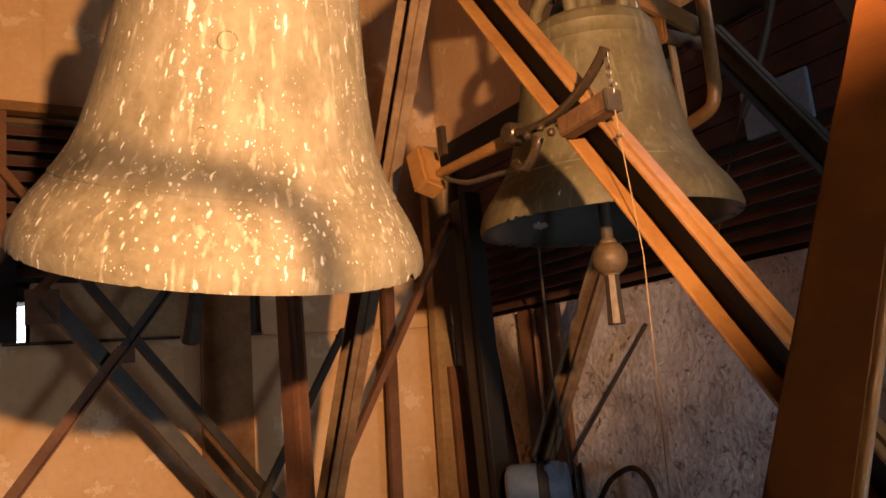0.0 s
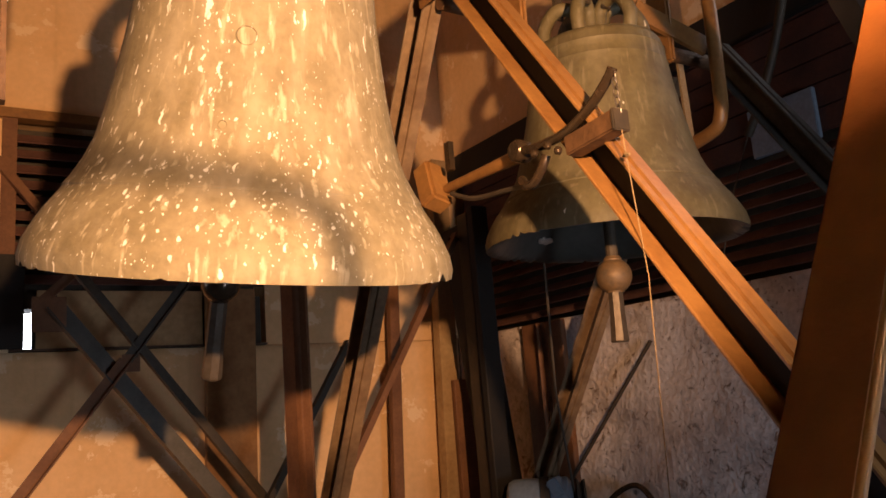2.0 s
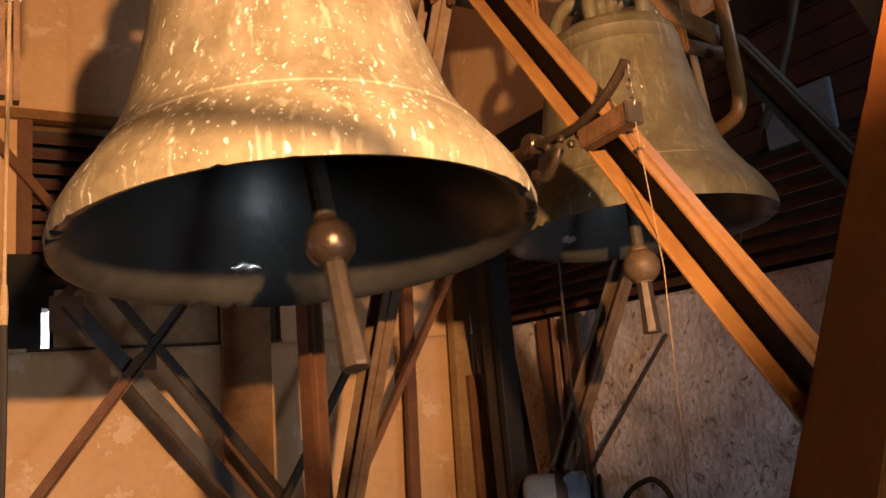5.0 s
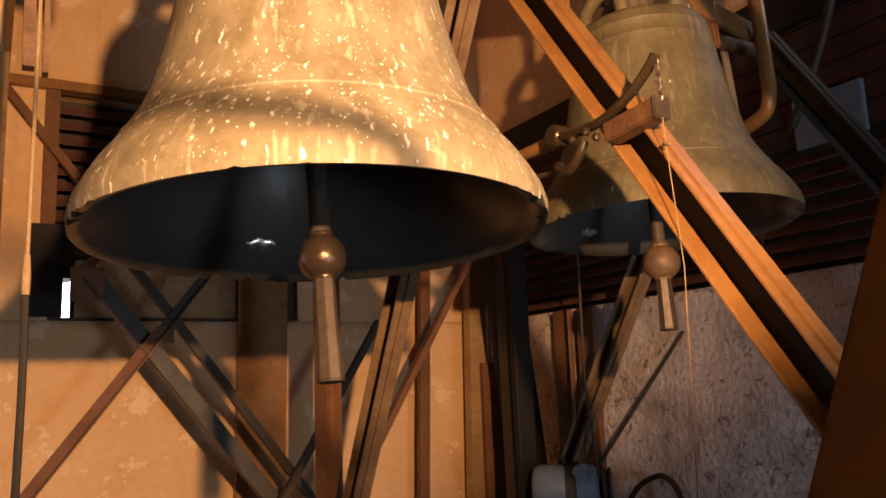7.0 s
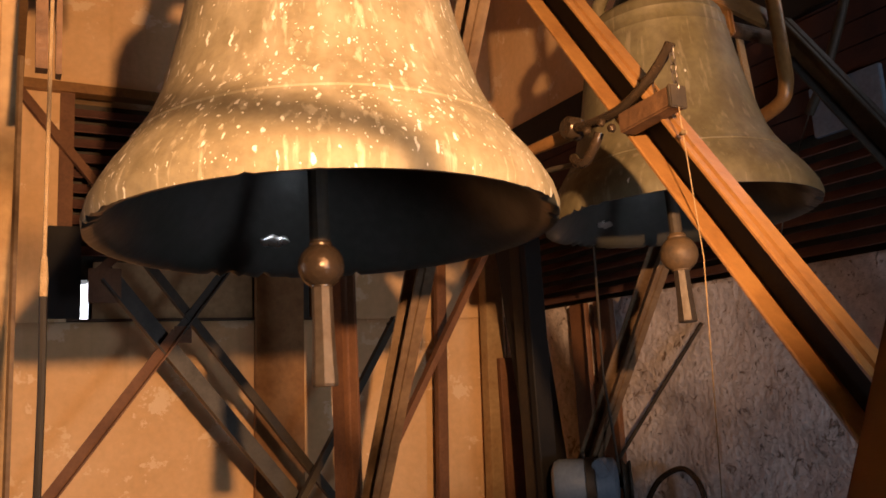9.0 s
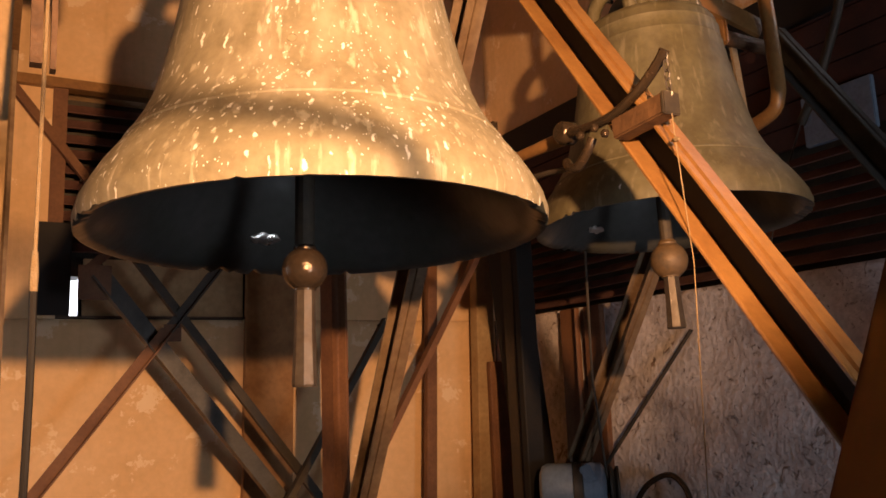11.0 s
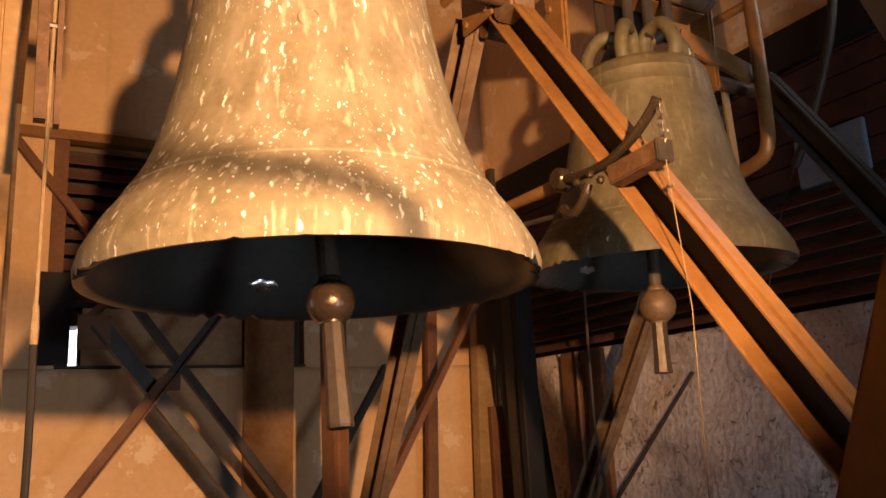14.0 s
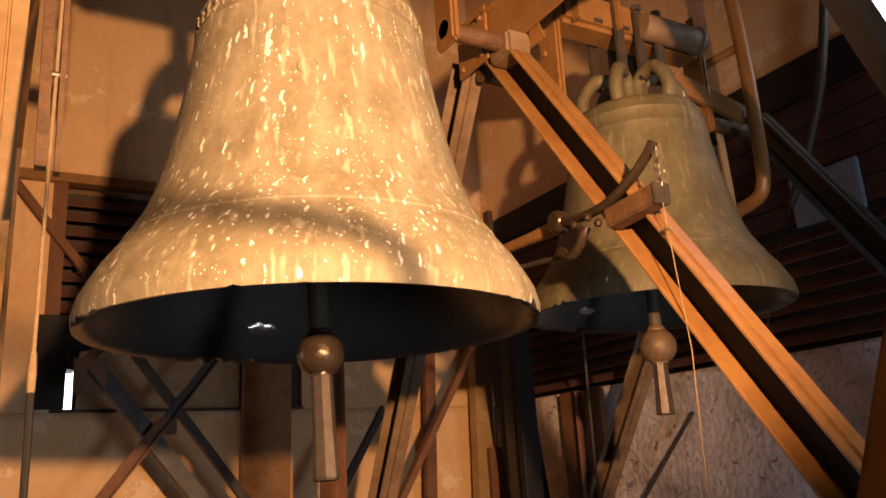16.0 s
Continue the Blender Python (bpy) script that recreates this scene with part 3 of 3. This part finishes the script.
tagged(shell, "unseen grey lamp housing on a stand, added to bound the light", "lamp")

# hanging guide bars, rope and rail beside the large bell
guide = empty("rope_guide", (0, 0, 0))
part("bar", prism(flat(0.026, 0.035), (0.030, 2.02, 4.2), (0.056, 2.0, 2.37), (0, 1, 0)), BROWNIRON, guide)
part("bar", prism(flat(0.013, 0.035), (0.078, 2.02, 4.2), (0.092, 2.0, 2.36), (0, 1, 0)), BROWNIRON, guide)
part("bolt", prism(ngon(0.009, 8), (0.045, 2.0, 2.62), (0.10, 2.0, 2.62), (0, 1, 0)), STEEL, guide)
tagged(guide, "pair of rusty hanging guide bars for the bell rope", "guide")
rope = empty("bell_rope")
part("upper_rope", tube([(0.078, 2.0, 4.2), (0.077, 2.0, 3.0), (0.073, 2.0, 1.9)], 0.0048, 8), ROPE, rope)
part("splice", tube([(0.073, 2.0, 1.93), (0.073, 2.0, 1.88), (0.073, 2.0, 1.84)], [0.007, 0.010, 0.009], 8), ROPE, rope, "pale bound splice")
part("lower_rope", tube([(0.073 + 0.002 * math.sin(i), 2.0, 1.85 - i * 0.12) for i in range(15)], 0.0085, 8), BLACKSHADE, rope, "dark thick lower length of rope")
tagged(rope, "thin pale bell rope spliced to a thick dark one", "rope")

# ---- bells ----
PROFILE = [(0.6, 0.002), (0.603, 0.03), (0.593, 0.07), (0.572, 0.11), (0.548, 0.15), (0.518, 0.19), (0.500, 0.214), (0.5012, 0.2185), (0.4990, 0.222), (0.4960, 0.226), (0.482, 0.245), (0.452, 0.295), (0.428, 0.35), (0.406, 0.43),
           (0.382, 0.53), (0.362, 0.63), (0.345, 0.73), (0.332, 0.82), (0.333, 0.826), (0.329, 0.832), (0.322, 0.89), (0.324, 0.896), (0.319, 0.902), (0.312, 0.935), (0.295, 0.96), (0.25, 0.978), (0.15, 0.99), (0.0, 0.995)]
INNER = [(0.0, 0.93), (0.15, 0.925), (0.24, 0.905), (0.275, 0.86), (0.295, 0.73), (0.325, 0.55), (0.36, 0.40), (0.405, 0.28), (0.45, 0.19), (0.50, 0.11), (0.535, 0.05), (0.552, 0.03), (0.568, 0.016), (0.594, 0.001), (0.6, 0.002)]
HANG = 1.03


def chip(a, z, size):
    """The height of the worn, chipped lip at the angle a."""
    n = noise.noise(Vector((math.cos(a) * 22, math.sin(a) * 22, 3.1))) + 0.7 * noise.noise(Vector((math.cos(a) * 70, math.sin(a) * 70, 1.1)))
    fine = noise.noise(Vector((math.cos(a) * 130, math.sin(a) * 130, 5.3)))
    worn = sum(math.exp(-(math.remainder(a - radians(c), 2 * math.pi) / radians(w)) ** 2) for c, w in ((-172, 11), (-46, 12), (95, 14)))
    return z + (max(0, n - 0.35) * 0.02 + worn * max(0, 0.4 + n + 0.6 * fine) * 0.015) * size


def bell(name, size, bronze, label, relief):
    top = empty(name)
    bm = lathe([(r * size, (z - HANG) * size) for r, z in PROFILE], 240)
    for v in bm.verts:
        a = math.atan2(v.co.y, v.co.x)
        z = v.co.z / size + HANG
        if z < 0.004:
            v.co.z = chip(a, v.co.z, size)
    part("body", bm, bronze, top, smooth=True)
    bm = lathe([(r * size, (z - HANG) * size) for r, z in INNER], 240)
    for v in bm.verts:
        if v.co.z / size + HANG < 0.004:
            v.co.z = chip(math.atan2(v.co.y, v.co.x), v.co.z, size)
    part("inside", bm, INSIDE, top, "dark inner face", smooth=True)
    # polished hollow where the clapper strikes
    bm = bmesh.new()
    grid = []
    for i in range(13):
        u = i / 6 - 1
        row = []
        for j in range(7):
            v = j / 3 - 1
            w = v * math.sqrt(max(0.0, 1 - u * u)) * 0.016 + 0.003 * math.sin(u * 7)
            z = 0.105 + w
            r = 0.503 - (z - 0.11) * 0.62 - 0.003 - 0.005 * (1 - v * v)
            a = math.pi / 2 + u * 0.095
            row.append(bm.verts.new((r * math.cos(a) * size, r * math.sin(a) * size, (z - HANG) * size)))
        grid.append(row)
    for i in range(12):
        for j in range(6):
            bm.faces.new((grid[i][j], grid[i + 1][j], grid[i + 1][j + 1], grid[i][j + 1]))
    bmesh.ops.remove_doubles(bm, verts=bm.verts[:], dist=0.0002)
    bmesh.ops.solidify(bm, geom=bm.faces[:], thickness=0.003)
    part("strike_mark", bm, STRUCK, top, "bright polished spot struck by the clapper", smooth=True)
    # raised ornament of the band below the shoulder
    if relief:
        bm = bmesh.new()
        k = 54
        for i in range(k):
            a = 2 * math.pi * i / k
            for z0, dz, w in ((0.862, 0.016, 0.5), (0.852, 0.008, -0.5), (0.874, 0.008, 0.1)):
                r0 = 0.3275
                pts = []
                for j in range(6):
                    q = j / 5
                    aa = a + (0.03 * w * math.sin(q * 5) + (q - 0.5) * 0.05)
                    pts.append((r0 * math.cos(aa) * size, r0 * math.sin(aa) * size, (z0 + dz * math.sin(q * 3.1 + i) - HANG) * size))
                tube(pts, [0.002, 0.004, 0.0045, 0.0045, 0.004, 0.002], 5, bm)
        part("ornament_band", bm, bronze, top, "raised leaf ornament band")
        for ang, z, r in ((-112, 0.60, 0.028), (-118, 0.37, 0.012)):
            aa = radians(ang)
            rr = 0.3675 if z > 0.5 else 0.421
            m = along((rr * math.cos(aa), rr * math.sin(aa), z - HANG), (2 * rr * math.cos(aa), 2 * rr * math.sin(aa), z - HANG + 0.06))
            part("medal", lathe([(0, -0.01), (r, -0.01), (r, 0.0), (r * 0.86, 0.004), (r * 0.8, 0.001), (0, 0.0015)], 24, m=m), bronze, top, "small raised round medal", smooth=True)
    # canons
    for i in range(6):
        a = math.pi / 6 + i * math.pi / 3
        ca, sa = math.cos(a), math.sin(a)
        pts = bow([(0.23 * ca * size, 0.23 * sa * size, (0.965 - HANG) * size), (0.245 * ca * size, 0.245 * sa * size, (1.06 - HANG) * size), (0.17 * ca * size, 0.17 * sa * size, (1.17 - HANG) * size), (0.06 * ca * size, 0.06 * sa * size, (1.14 - HANG) * size), (0.05 * ca * size, 0.05 * sa * size, (0.98 - HANG) * size)])
        part("canon", tube(pts, 0.034 * size, 10), bronze, top, "cast crown loop", smooth=True)
    # headstock with straps and axle
    h = 0.33
    lift = 0.22 if relief else 0.12
    part("headstock", cube(-0.46 * size, 0.46 * size, -0.07, 0.07, h * size, h * size + 0.15, 0.02), PAINT, top, "brown steel headstock")
    for s in (-1, 1):
        x0, x1 = sorted((s * 0.46 * size, s * (0.46 * size + 0.03)))
        crank = cube(x0, x1, -0.06, 0.06, -0.06, h * size + 0.15, 0.01)
        for z in (0.06, 0.16, 0.26):
            lathe([(0, 0), (0.014, 0), (0.014, 0.012), (0, 0.012)], 6, crank, along((s * (0.46 * size + 0.03), 0.02, z), (s * 2, 0.02, z)))
        part("crank_plate", crank, PAINT, top, "brown bolted crank plate")
        part("axle", prism(ngon(0.032, 16), (s * 0.46 * size, 0, 0), (s * 0.735, 0, 0), (0, 1, 0)), BROWNIRON, top, "round brown axle stub")
    for x in (-0.13, 0.0, 0.13):
        for y in (-0.082, 0.082):
            part("strap", cube(x * size - 0.024, x * size + 0.024, y - 0.008, y + 0.008, 0.10 * size, h * size + lift, 0.004), DARK, top, "dark iron strap")
            part("strap_nut", lathe([(0, 0), (0.022, 0), (0.022, 0.02), (0, 0.02)], 6, m=Matrix.Translation((x * size, y, h * size + lift + 0.002))), STEEL, top)
    if not relief:
        tube_bm = lathe([(0, 0), (0.050, 0), (0.055, 0.01), (0.055, 0.30), (0.062, 0.305), (0.062, 0.33), (0, 0.33)], 24, m=along((0.00, -0.10, 0.318), (0.60, -0.10, 0.318)))
        part("yoke_tube", tube_bm, FADED, top, "dull olive tubular yoke arm", smooth=True)
        for x in (-0.20, -0.06, 0.24, 0.33):
            part("slot", cube(x - 0.022, x + 0.022, -0.0725, -0.069, 0.30, 0.318), DARK, top, "dark slotted hole")
        for x in (-0.33, -0.12, 0.30):
            part("stiffener", cube(x - 0.006, x + 0.006, -0.115, -0.071, 0.272, 0.425, 0.002), PAINT, top, "welded brown stiffener")
    return tagged(top, label, "bell", "swinging bells")


def clapper(name, size, label, ball=1.0, iron=RUST, thick=1.0, long=1.0):
    top = empty(name)
    prof = [(0.0, 0.070), (0.024, 0.068), (0.031, 0.058)] + [(0.061 * math.cos(a), 0.061 * math.sin(a)) for a in [radians(d) for d in range(60, -61, -10)]] + [(0.030, -0.057), (0.0, -0.058)]
    part("ball", lathe(prof, 40, m=Matrix.Translation((0, 0, -1.04)) @ Matrix.Scale(ball, 4)), iron, top, "rusty worn iron ball", smooth=True)
    part("rod", prism(ngon(0.027, 12), (0, 0, 0.0), (0, 0, -0.98), (0, 1, 0)), DARK, top)
    bm = bmesh.new()
    rings = []
    for z, r in ((-1.085, 0.026), (-1.11, 0.027), (-1.24, 0.029), (-1.345, 0.034), (-1.352, 0.031)):
        rings.append([bm.verts.new((x, y, -1.085 + (z + 1.085) * long)) for x, y in ngon(r * thick, 8, math.pi / 8)])
    for a, b in zip(rings, rings[1:]):
        for i in range(8):
            bm.faces.new((a[i], a[(i + 1) % 8], b[(i + 1) % 8], b[i]))
    bm.faces.new(rings[0][::-1])
    bm.faces.new(rings[-1])
    part("flight", bm, FLIGHT, top, "worn octagonal iron flight")
    part("eye", lathe([(0.02, -0.02), (0.045, -0.02), (0.045, 0.02), (0.02, 0.02), (0.02, -0.02)], 20, m=pose(0, 0, 0.01, 0, 90, 0)), RUST, top, smooth=True)
    top.scale = (size,) * 3
    return tagged(top, label, "clapper", "bell clappers")


FLIGHT = mat("worn_grey_iron", (0.12, 0.10, 0.082), 0.42, 0.5, (0.085, 0.06, 0.042), 18, bump=0.12, fine=60)
TAN = mat("tan_rusted_iron", (0.20, 0.12, 0.055), 0.55, 0.15, (0.11, 0.075, 0.045), 16, bump=0.4, fine=60)
bell_one = bell("bell", 1.0, BRONZE, "large pale bronze bell spattered with bird droppings, swinging", True)
bell_two = bell("bell", 0.833, BRONZE2, "smaller green-brown bronze bell rocking gently in its frame", False)
clap_one = clapper("clapper", 1.0, "iron bell clapper with round ball and octagonal flight")
clap_two = clapper("clapper", 0.89, "paler rust-tan iron bell clapper with round ball and octagonal flight", 1.27, TAN, 1.22, 0.9)
# bent lever of the smaller bell
S2 = Vector((2.204, 2.202, 3.009))
arm = [Vector(p) - S2 for p in ((2.75, 2.10, 3.9), (2.75, 2.077, 3.6), (2.75, 2.054, 3.22), (2.75, 2.05, 2.80), (2.75, 2.06, 2.70), (2.75, 2.10, 2.645), (2.75, 2.24, 2.615))]
part("lever_arm", tube(bow(arm, 4), 0.030, 10), PAINT, bell_two, "bent brown tubular lever arm", smooth=True)
part("lever_stay", tube([Vector(p) - S2 for p in ((2.70, 2.32, 3.31), (2.75, 2.06, 3.34))], 0.020, 8), PAINT, bell_two)
part("lever_plate", prism(flat(0.035, 0.012), Vector((2.72, 2.22, 3.0)) - S2, Vector((2.72, 2.20, 2.53)) - S2, (0, 1, 0)), ROPE, bell_two, "pale flat bar")
part("lever_bracket", prism(flat(0.09, 0.02), Vector((2.45, 2.20, 3.18)) - S2, Vector((2.76, 2.10, 3.02)) - S2, (0, 1, 0)), PAINT, bell_two)

# unseen cable added to shade the large bell, and members high in the corner
tagged(mesh_of("band_caster", tube(bow([(-0.1, 0.1, 6.0), (-0.06, 0.1, 3.2), (0.08, 0.1, 2.33), (0.316, 0.1, 2.172), (0.40, 0.1, 2.142), (0.443, 0.1, 2.130), (0.478, 0.1, 2.104), (0.500, 0.13, 2.02), (0.56, 0.21, 1.955), (0.612, 0.262, 1.935)], 8), 0.014, 10), DARK, smooth=True), "unseen black cable added to cast a band on the large bell", "cable")

# strut seen against brightness; its black stands for the unlit side
tagged(mesh_of("roof_strut", prism(flat(0.09, 0.06), (2.01, 1.0, 2.38), (-0.42, 1.2, 6.003), (0, 1, 0)), BLACKSHADE), "sloping strut high up beside the strut, blackened as backlit", "strut")
# thin glowing sheet set on the wall face for the bright corner
tagged(mesh_of("bright_pane", cube(XW - 0.004, XW + 0.008, 1.45, 1.815, 3.30, 3.80), GLOW), "small glowing pane high on the wall", "window", kind="structure")

# ---- hammer on the middle frame ----
hammer = empty("bell_hammer")
HX = 1.445
hd = cube(-0.05, 0.05, -0.04, 0.04, -0.085, 0.085, 0.012)
hd.transform(pose(HX - 0.02, 2.28, 2.335, -22, 12, 12))
part("head", hd, PAINT, hammer, "block-shaped brown hammer head")
part("head_wedge", prism(flat(0.02, 0.03), (HX, 2.19, 2.37), (HX, 2.19, 2.47), (0, 1, 0)), RUST, hammer)
part("shaft", tube([(HX, 2.22, 2.315), (HX, 1.95, 2.308), (HX, 1.76, 2.303)], [0.016, 0.019, 0.024], 10), PAINT, hammer, smooth=True)
part("spring", tube(bow([(HX - 0.01, 2.18, 2.285), (HX - 0.01, 2.05, 2.235), (HX - 0.01, 1.88, 2.215), (HX - 0.01, 1.76, 2.20)]), 0.008, 8), STEEL, hammer, "thin steel spring strip", smooth=True)
part("hub", lathe([(0, -0.03), (0.026, -0.03), (0.034, -0.02), (0.034, 0.02), (0.026, 0.03), (0, 0.03)], 20, m=along((HX - 0.02, 1.775, 2.305), (HX - 0.5, 1.775, 2.305))), RUST, hammer, "rusty pivot hub", smooth=True)
part("lever", tube(bow([(HX - 0.03, 1.765, 2.30), (HX - 0.035, 1.65, 2.285), (HX - 0.035, 1.55, 2.29), (HX - 0.035, 1.45, 2.325), (HX - 0.03, 1.385, 2.372), (HX - 0.03, 1.362, 2.395)]), 0.014, 10), RUST, hammer, "bent rusty pull lever", smooth=True)
part("crank", tube(bow([(HX - 0.04, 1.64, 2.25), (HX - 0.045, 1.66, 2.215), (HX - 0.045, 1.70, 2.185), (HX - 0.045, 1.735, 2.188), (HX - 0.03, 1.77, 2.215)]), 0.014, 10), RUST, hammer, "bent rusty crank", smooth=True)
br = cube(-0.027, 0.027, -0.092, 0.092, -0.027, 0.027, 0.004)
br.transform(pose(HX - 0.03, 1.452, 2.248, -4, 0, 0))
part("bracket", br, BROWNIRON, hammer, "brown box bracket clamped to the frame leg")
part("bracket_cap", cube(HX - 0.058, HX - 0.002, 1.352, 1.364, 2.226, 2.284, 0.003), DARK, hammer)
for y, z in ((1.60, 2.262), (1.56, 2.235), (1.66, 2.258)):
    part("bolt", lathe([(0, 0), (0.012, 0), (0.012, 0.009), (0.008, 0.014), (0, 0.015)], 8, m=along((HX - 0.061, y, z), (HX - 0.5, y, z))), RUST, hammer)
ch = bmesh.new()
for i in range(6):
    c = Vector((HX - 0.03, 1.362 - i * 0.001, 2.378 - i * 0.024))
    ring = [c + (Vector((0.008 * math.cos(a), 0, 0)) if i % 2 else Vector((0, 0.008 * math.cos(a), 0))) + Vector((0, 0, 0.015 * math.sin(a))) for a in [k * math.pi / 5 for k in range(11)]]
    tube(ring, 0.0025, 5, ch)
part("chain", ch, STEEL, hammer, "short steel chain")
tagged(hammer, "rusty clock hammer with bent lever bolted to the frame leg", "hammer")
line = empty("pull_cord")
part("cord", tube([(HX - 0.03, 1.357, 2.245), (HX - 0.03, 1.352, 2.16), (HX - 0.01, 1.348, 1.86), (1.42, 1.358, 1.298), (1.42, 1.37, 0.3)], 0.0016, 6), ROPE, line)
part("knot", tube([(HX - 0.035, 1.335, 2.158), (HX - 0.03, 1.350, 2.162), (HX - 0.025, 1.368, 2.163)], [0.003, 0.008, 0.003], 6), ROPE, line)
tagged(line, "thin pale pull cord hanging from the hammer lever", "cord")

# ---- things by the rough wall ----
shelf = empty("motor_shelf")
part("top", cube(2.45, XW - 0.012, 2.95, 4.25, 0.80, 0.835, 0.004), DARK, shelf)
for y in (3.05, 4.15):
    part("leg", cube(2.47, 2.53, y - 0.03, y + 0.03, 0.0, 0.80, 0.004), DARK, shelf)
tagged(shelf, "dark steel shelf carrying the bell motor", "shelf")
motor = empty("electric_motor", (2.9, 3.74, 1.0))
motor.scale = (1.15, 1.15, 1.15)
axis = Vector((0.78, -0.62, 0)).normalized()
mm = along(-axis * 0.16, axis * 0.2)
part("casing", lathe([(0, -0.01), (0.07, -0.01), (0.105, 0.004), (0.118, 0.03), (0.118, 0.15), (0.112, 0.155), (0.112, 0.20), (0.118, 0.205), (0.118, 0.29), (0.09, 0.31), (0.03, 0.315), (0.03, 0.37), (0, 0.37)], 36, m=mm), GREY, motor, smooth=True)
part("band", lathe([(0.119, 0.155), (0.124, 0.157), (0.124, 0.198), (0.119, 0.20)], 36, m=mm), DARK, motor, "dark clamp band", smooth=True)
tb = cube(-0.05, 0.05, -0.045, 0.045, -0.03, 0.03, 0.008)
tb.transform(along((0.02, -0.10, 0.075), (0.3, -0.5, 0.32)))
part("terminal_box", tb, GREY, motor, "pale grey terminal box")
part("lifting_eye", lathe([(0.010, -0.004), (0.018, -0.004), (0.018, 0.004), (0.010, 0.004), (0.010, -0.004)], 16, m=pose(-0.01, 0.0, 0.135, 90, 0, 40)), STEEL, motor)
part("pulley", lathe([(0, 0.33), (0.10, 0.33), (0.10, 0.34), (0.08, 0.352), (0.10, 0.364), (0.10, 0.374), (0, 0.374)], 32, m=mm), DARK, motor, "dark belt pulley", smooth=True)
for s in (-0.07, 0.09):
    part("foot", cube(axis.x * s - 0.03, axis.x * s + 0.03, axis.y * s - 0.09, axis.y * s + 0.09, -0.13, -0.095, 0.003), DARK, motor)
tagged(motor, "grey electric bell motor with terminal box on a shelf", "motor")
chain = tagged(mesh_of("drive_chain", tube([(2.86, 3.45, 2.9), (2.88, 3.50, 1.6), (3.02, 3.59, 0.98)], 0.008, 6), DARK), "thin dark drive chain running up from the motor", "chain")
tagged(mesh_of("leaning_rod", tube([(3.285, 3.14, 1.84), (3.10, 3.76, 1.05), (3.05, 3.93, 0.84)], 0.011, 8), DARK), "dark iron rod leaning against the rough wall", "rod")
tagged(mesh_of("hose_loop", tube(bow([(3.2, 3.62, 0.845), (3.21, 3.50, 1.0), (3.22, 3.33, 1.075), (3.22, 3.22, 1.02), (3.21, 3.17, 0.92), (3.2, 3.16, 0.842)]), 0.016, 10), RUST, smooth=True), "looped brown cable standing against the rough wall", "cable")
tagged(mesh_of("power_cable", tube(bow([(3.24, 1.92, 3.7), (3.22, 2.02, 3.25), (3.2, 2.16, 2.9), (3.2, 2.28, 2.72)]), 0.022, 10), DARK, smooth=True), "thick black cable hanging in a curve", "cable")
tagged(mesh_of("stay_wire", tube([(3.2, 2.28, 2.72), (3.15, 2.40, 2.40), (3.1, 2.47, 2.07)], 0.004, 6), STEEL), "thin steel wire running down from the cable", "wire")


def motions():
    # leftover swing of the large bell and its clapper, seconds and degrees
    extra = [(0, -2.5), (0.1, -2.8), (0.2, -2.2), (0.3, -1.9), (0.5, -1.6), (1, 0.4), (1.5, 0), (2, 0.6), (2.5, 0.1), (3, -0.8), (3.5, -0.9), (4, 0.3), (5, 0), (6.5, -0.4), (7, 0.3), (7.5, 0.1), (8, -0.7), (8.5, -0.8), (9, 0),
             (10, 0), (11.5, 0.2), (12, -0.7), (12.5, -1.0), (13, 0.5), (13.5, 0.8), (14, 0), (14.5, 0), (15, 1.0), (15.5, 1.0), (16, 0.3)]
    et, ev = [e[0] for e in extra], [e[1] for e in extra]
    rows1, rows2, rowsc, rowsd = [], [], [], []
    for i in range(161):
        t = i / 10
        a = 25.14 * math.exp(-0.2776 * t) * math.cos(2 * math.pi * (t - 0.0836) / 2.0184) - 0.495 + float(np.interp(t, et, ev))
        early = -42.7 * math.exp(-0.1857 * t) * math.cos(2 * math.pi * (t - 0.9647) / 1.9336) - 4.05
        late = -11.02 * math.exp(-0.0874 * (t - 6)) * math.cos(2 * math.pi * (t - 6.6639) / 1.7871) - 4.38
        k = min(max((t - 5.2) / 1.6, 0), 1)
        c = early * (1 - k) + late * k
        if t < 0.35 or 1.75 < t < 2.25:
            c = min(c, a + 12)
        b = 2.3 * math.cos(2 * math.pi * (t - 0.222) / 1.9297) - 0.2
        rows1.append((t, pose(0.746, 2.008, 3.022, a, 0, 0)))
        rowsc.append((t, pose(0.722, 2.008, 2.96, c, 0, 0)))
        rows2.append((t, pose(S2.x, S2.y, S2.z, b, 0, 0)))
        rowsd.append((t, pose(S2.x - 0.02, S2.y, S2.z - 0.06, b, 0, 0)))
    walk(bell_one, rows1)
    walk(clap_one, rowsc)
    walk(bell_two, rows2)
    walk(clap_two, rowsd)


motions()
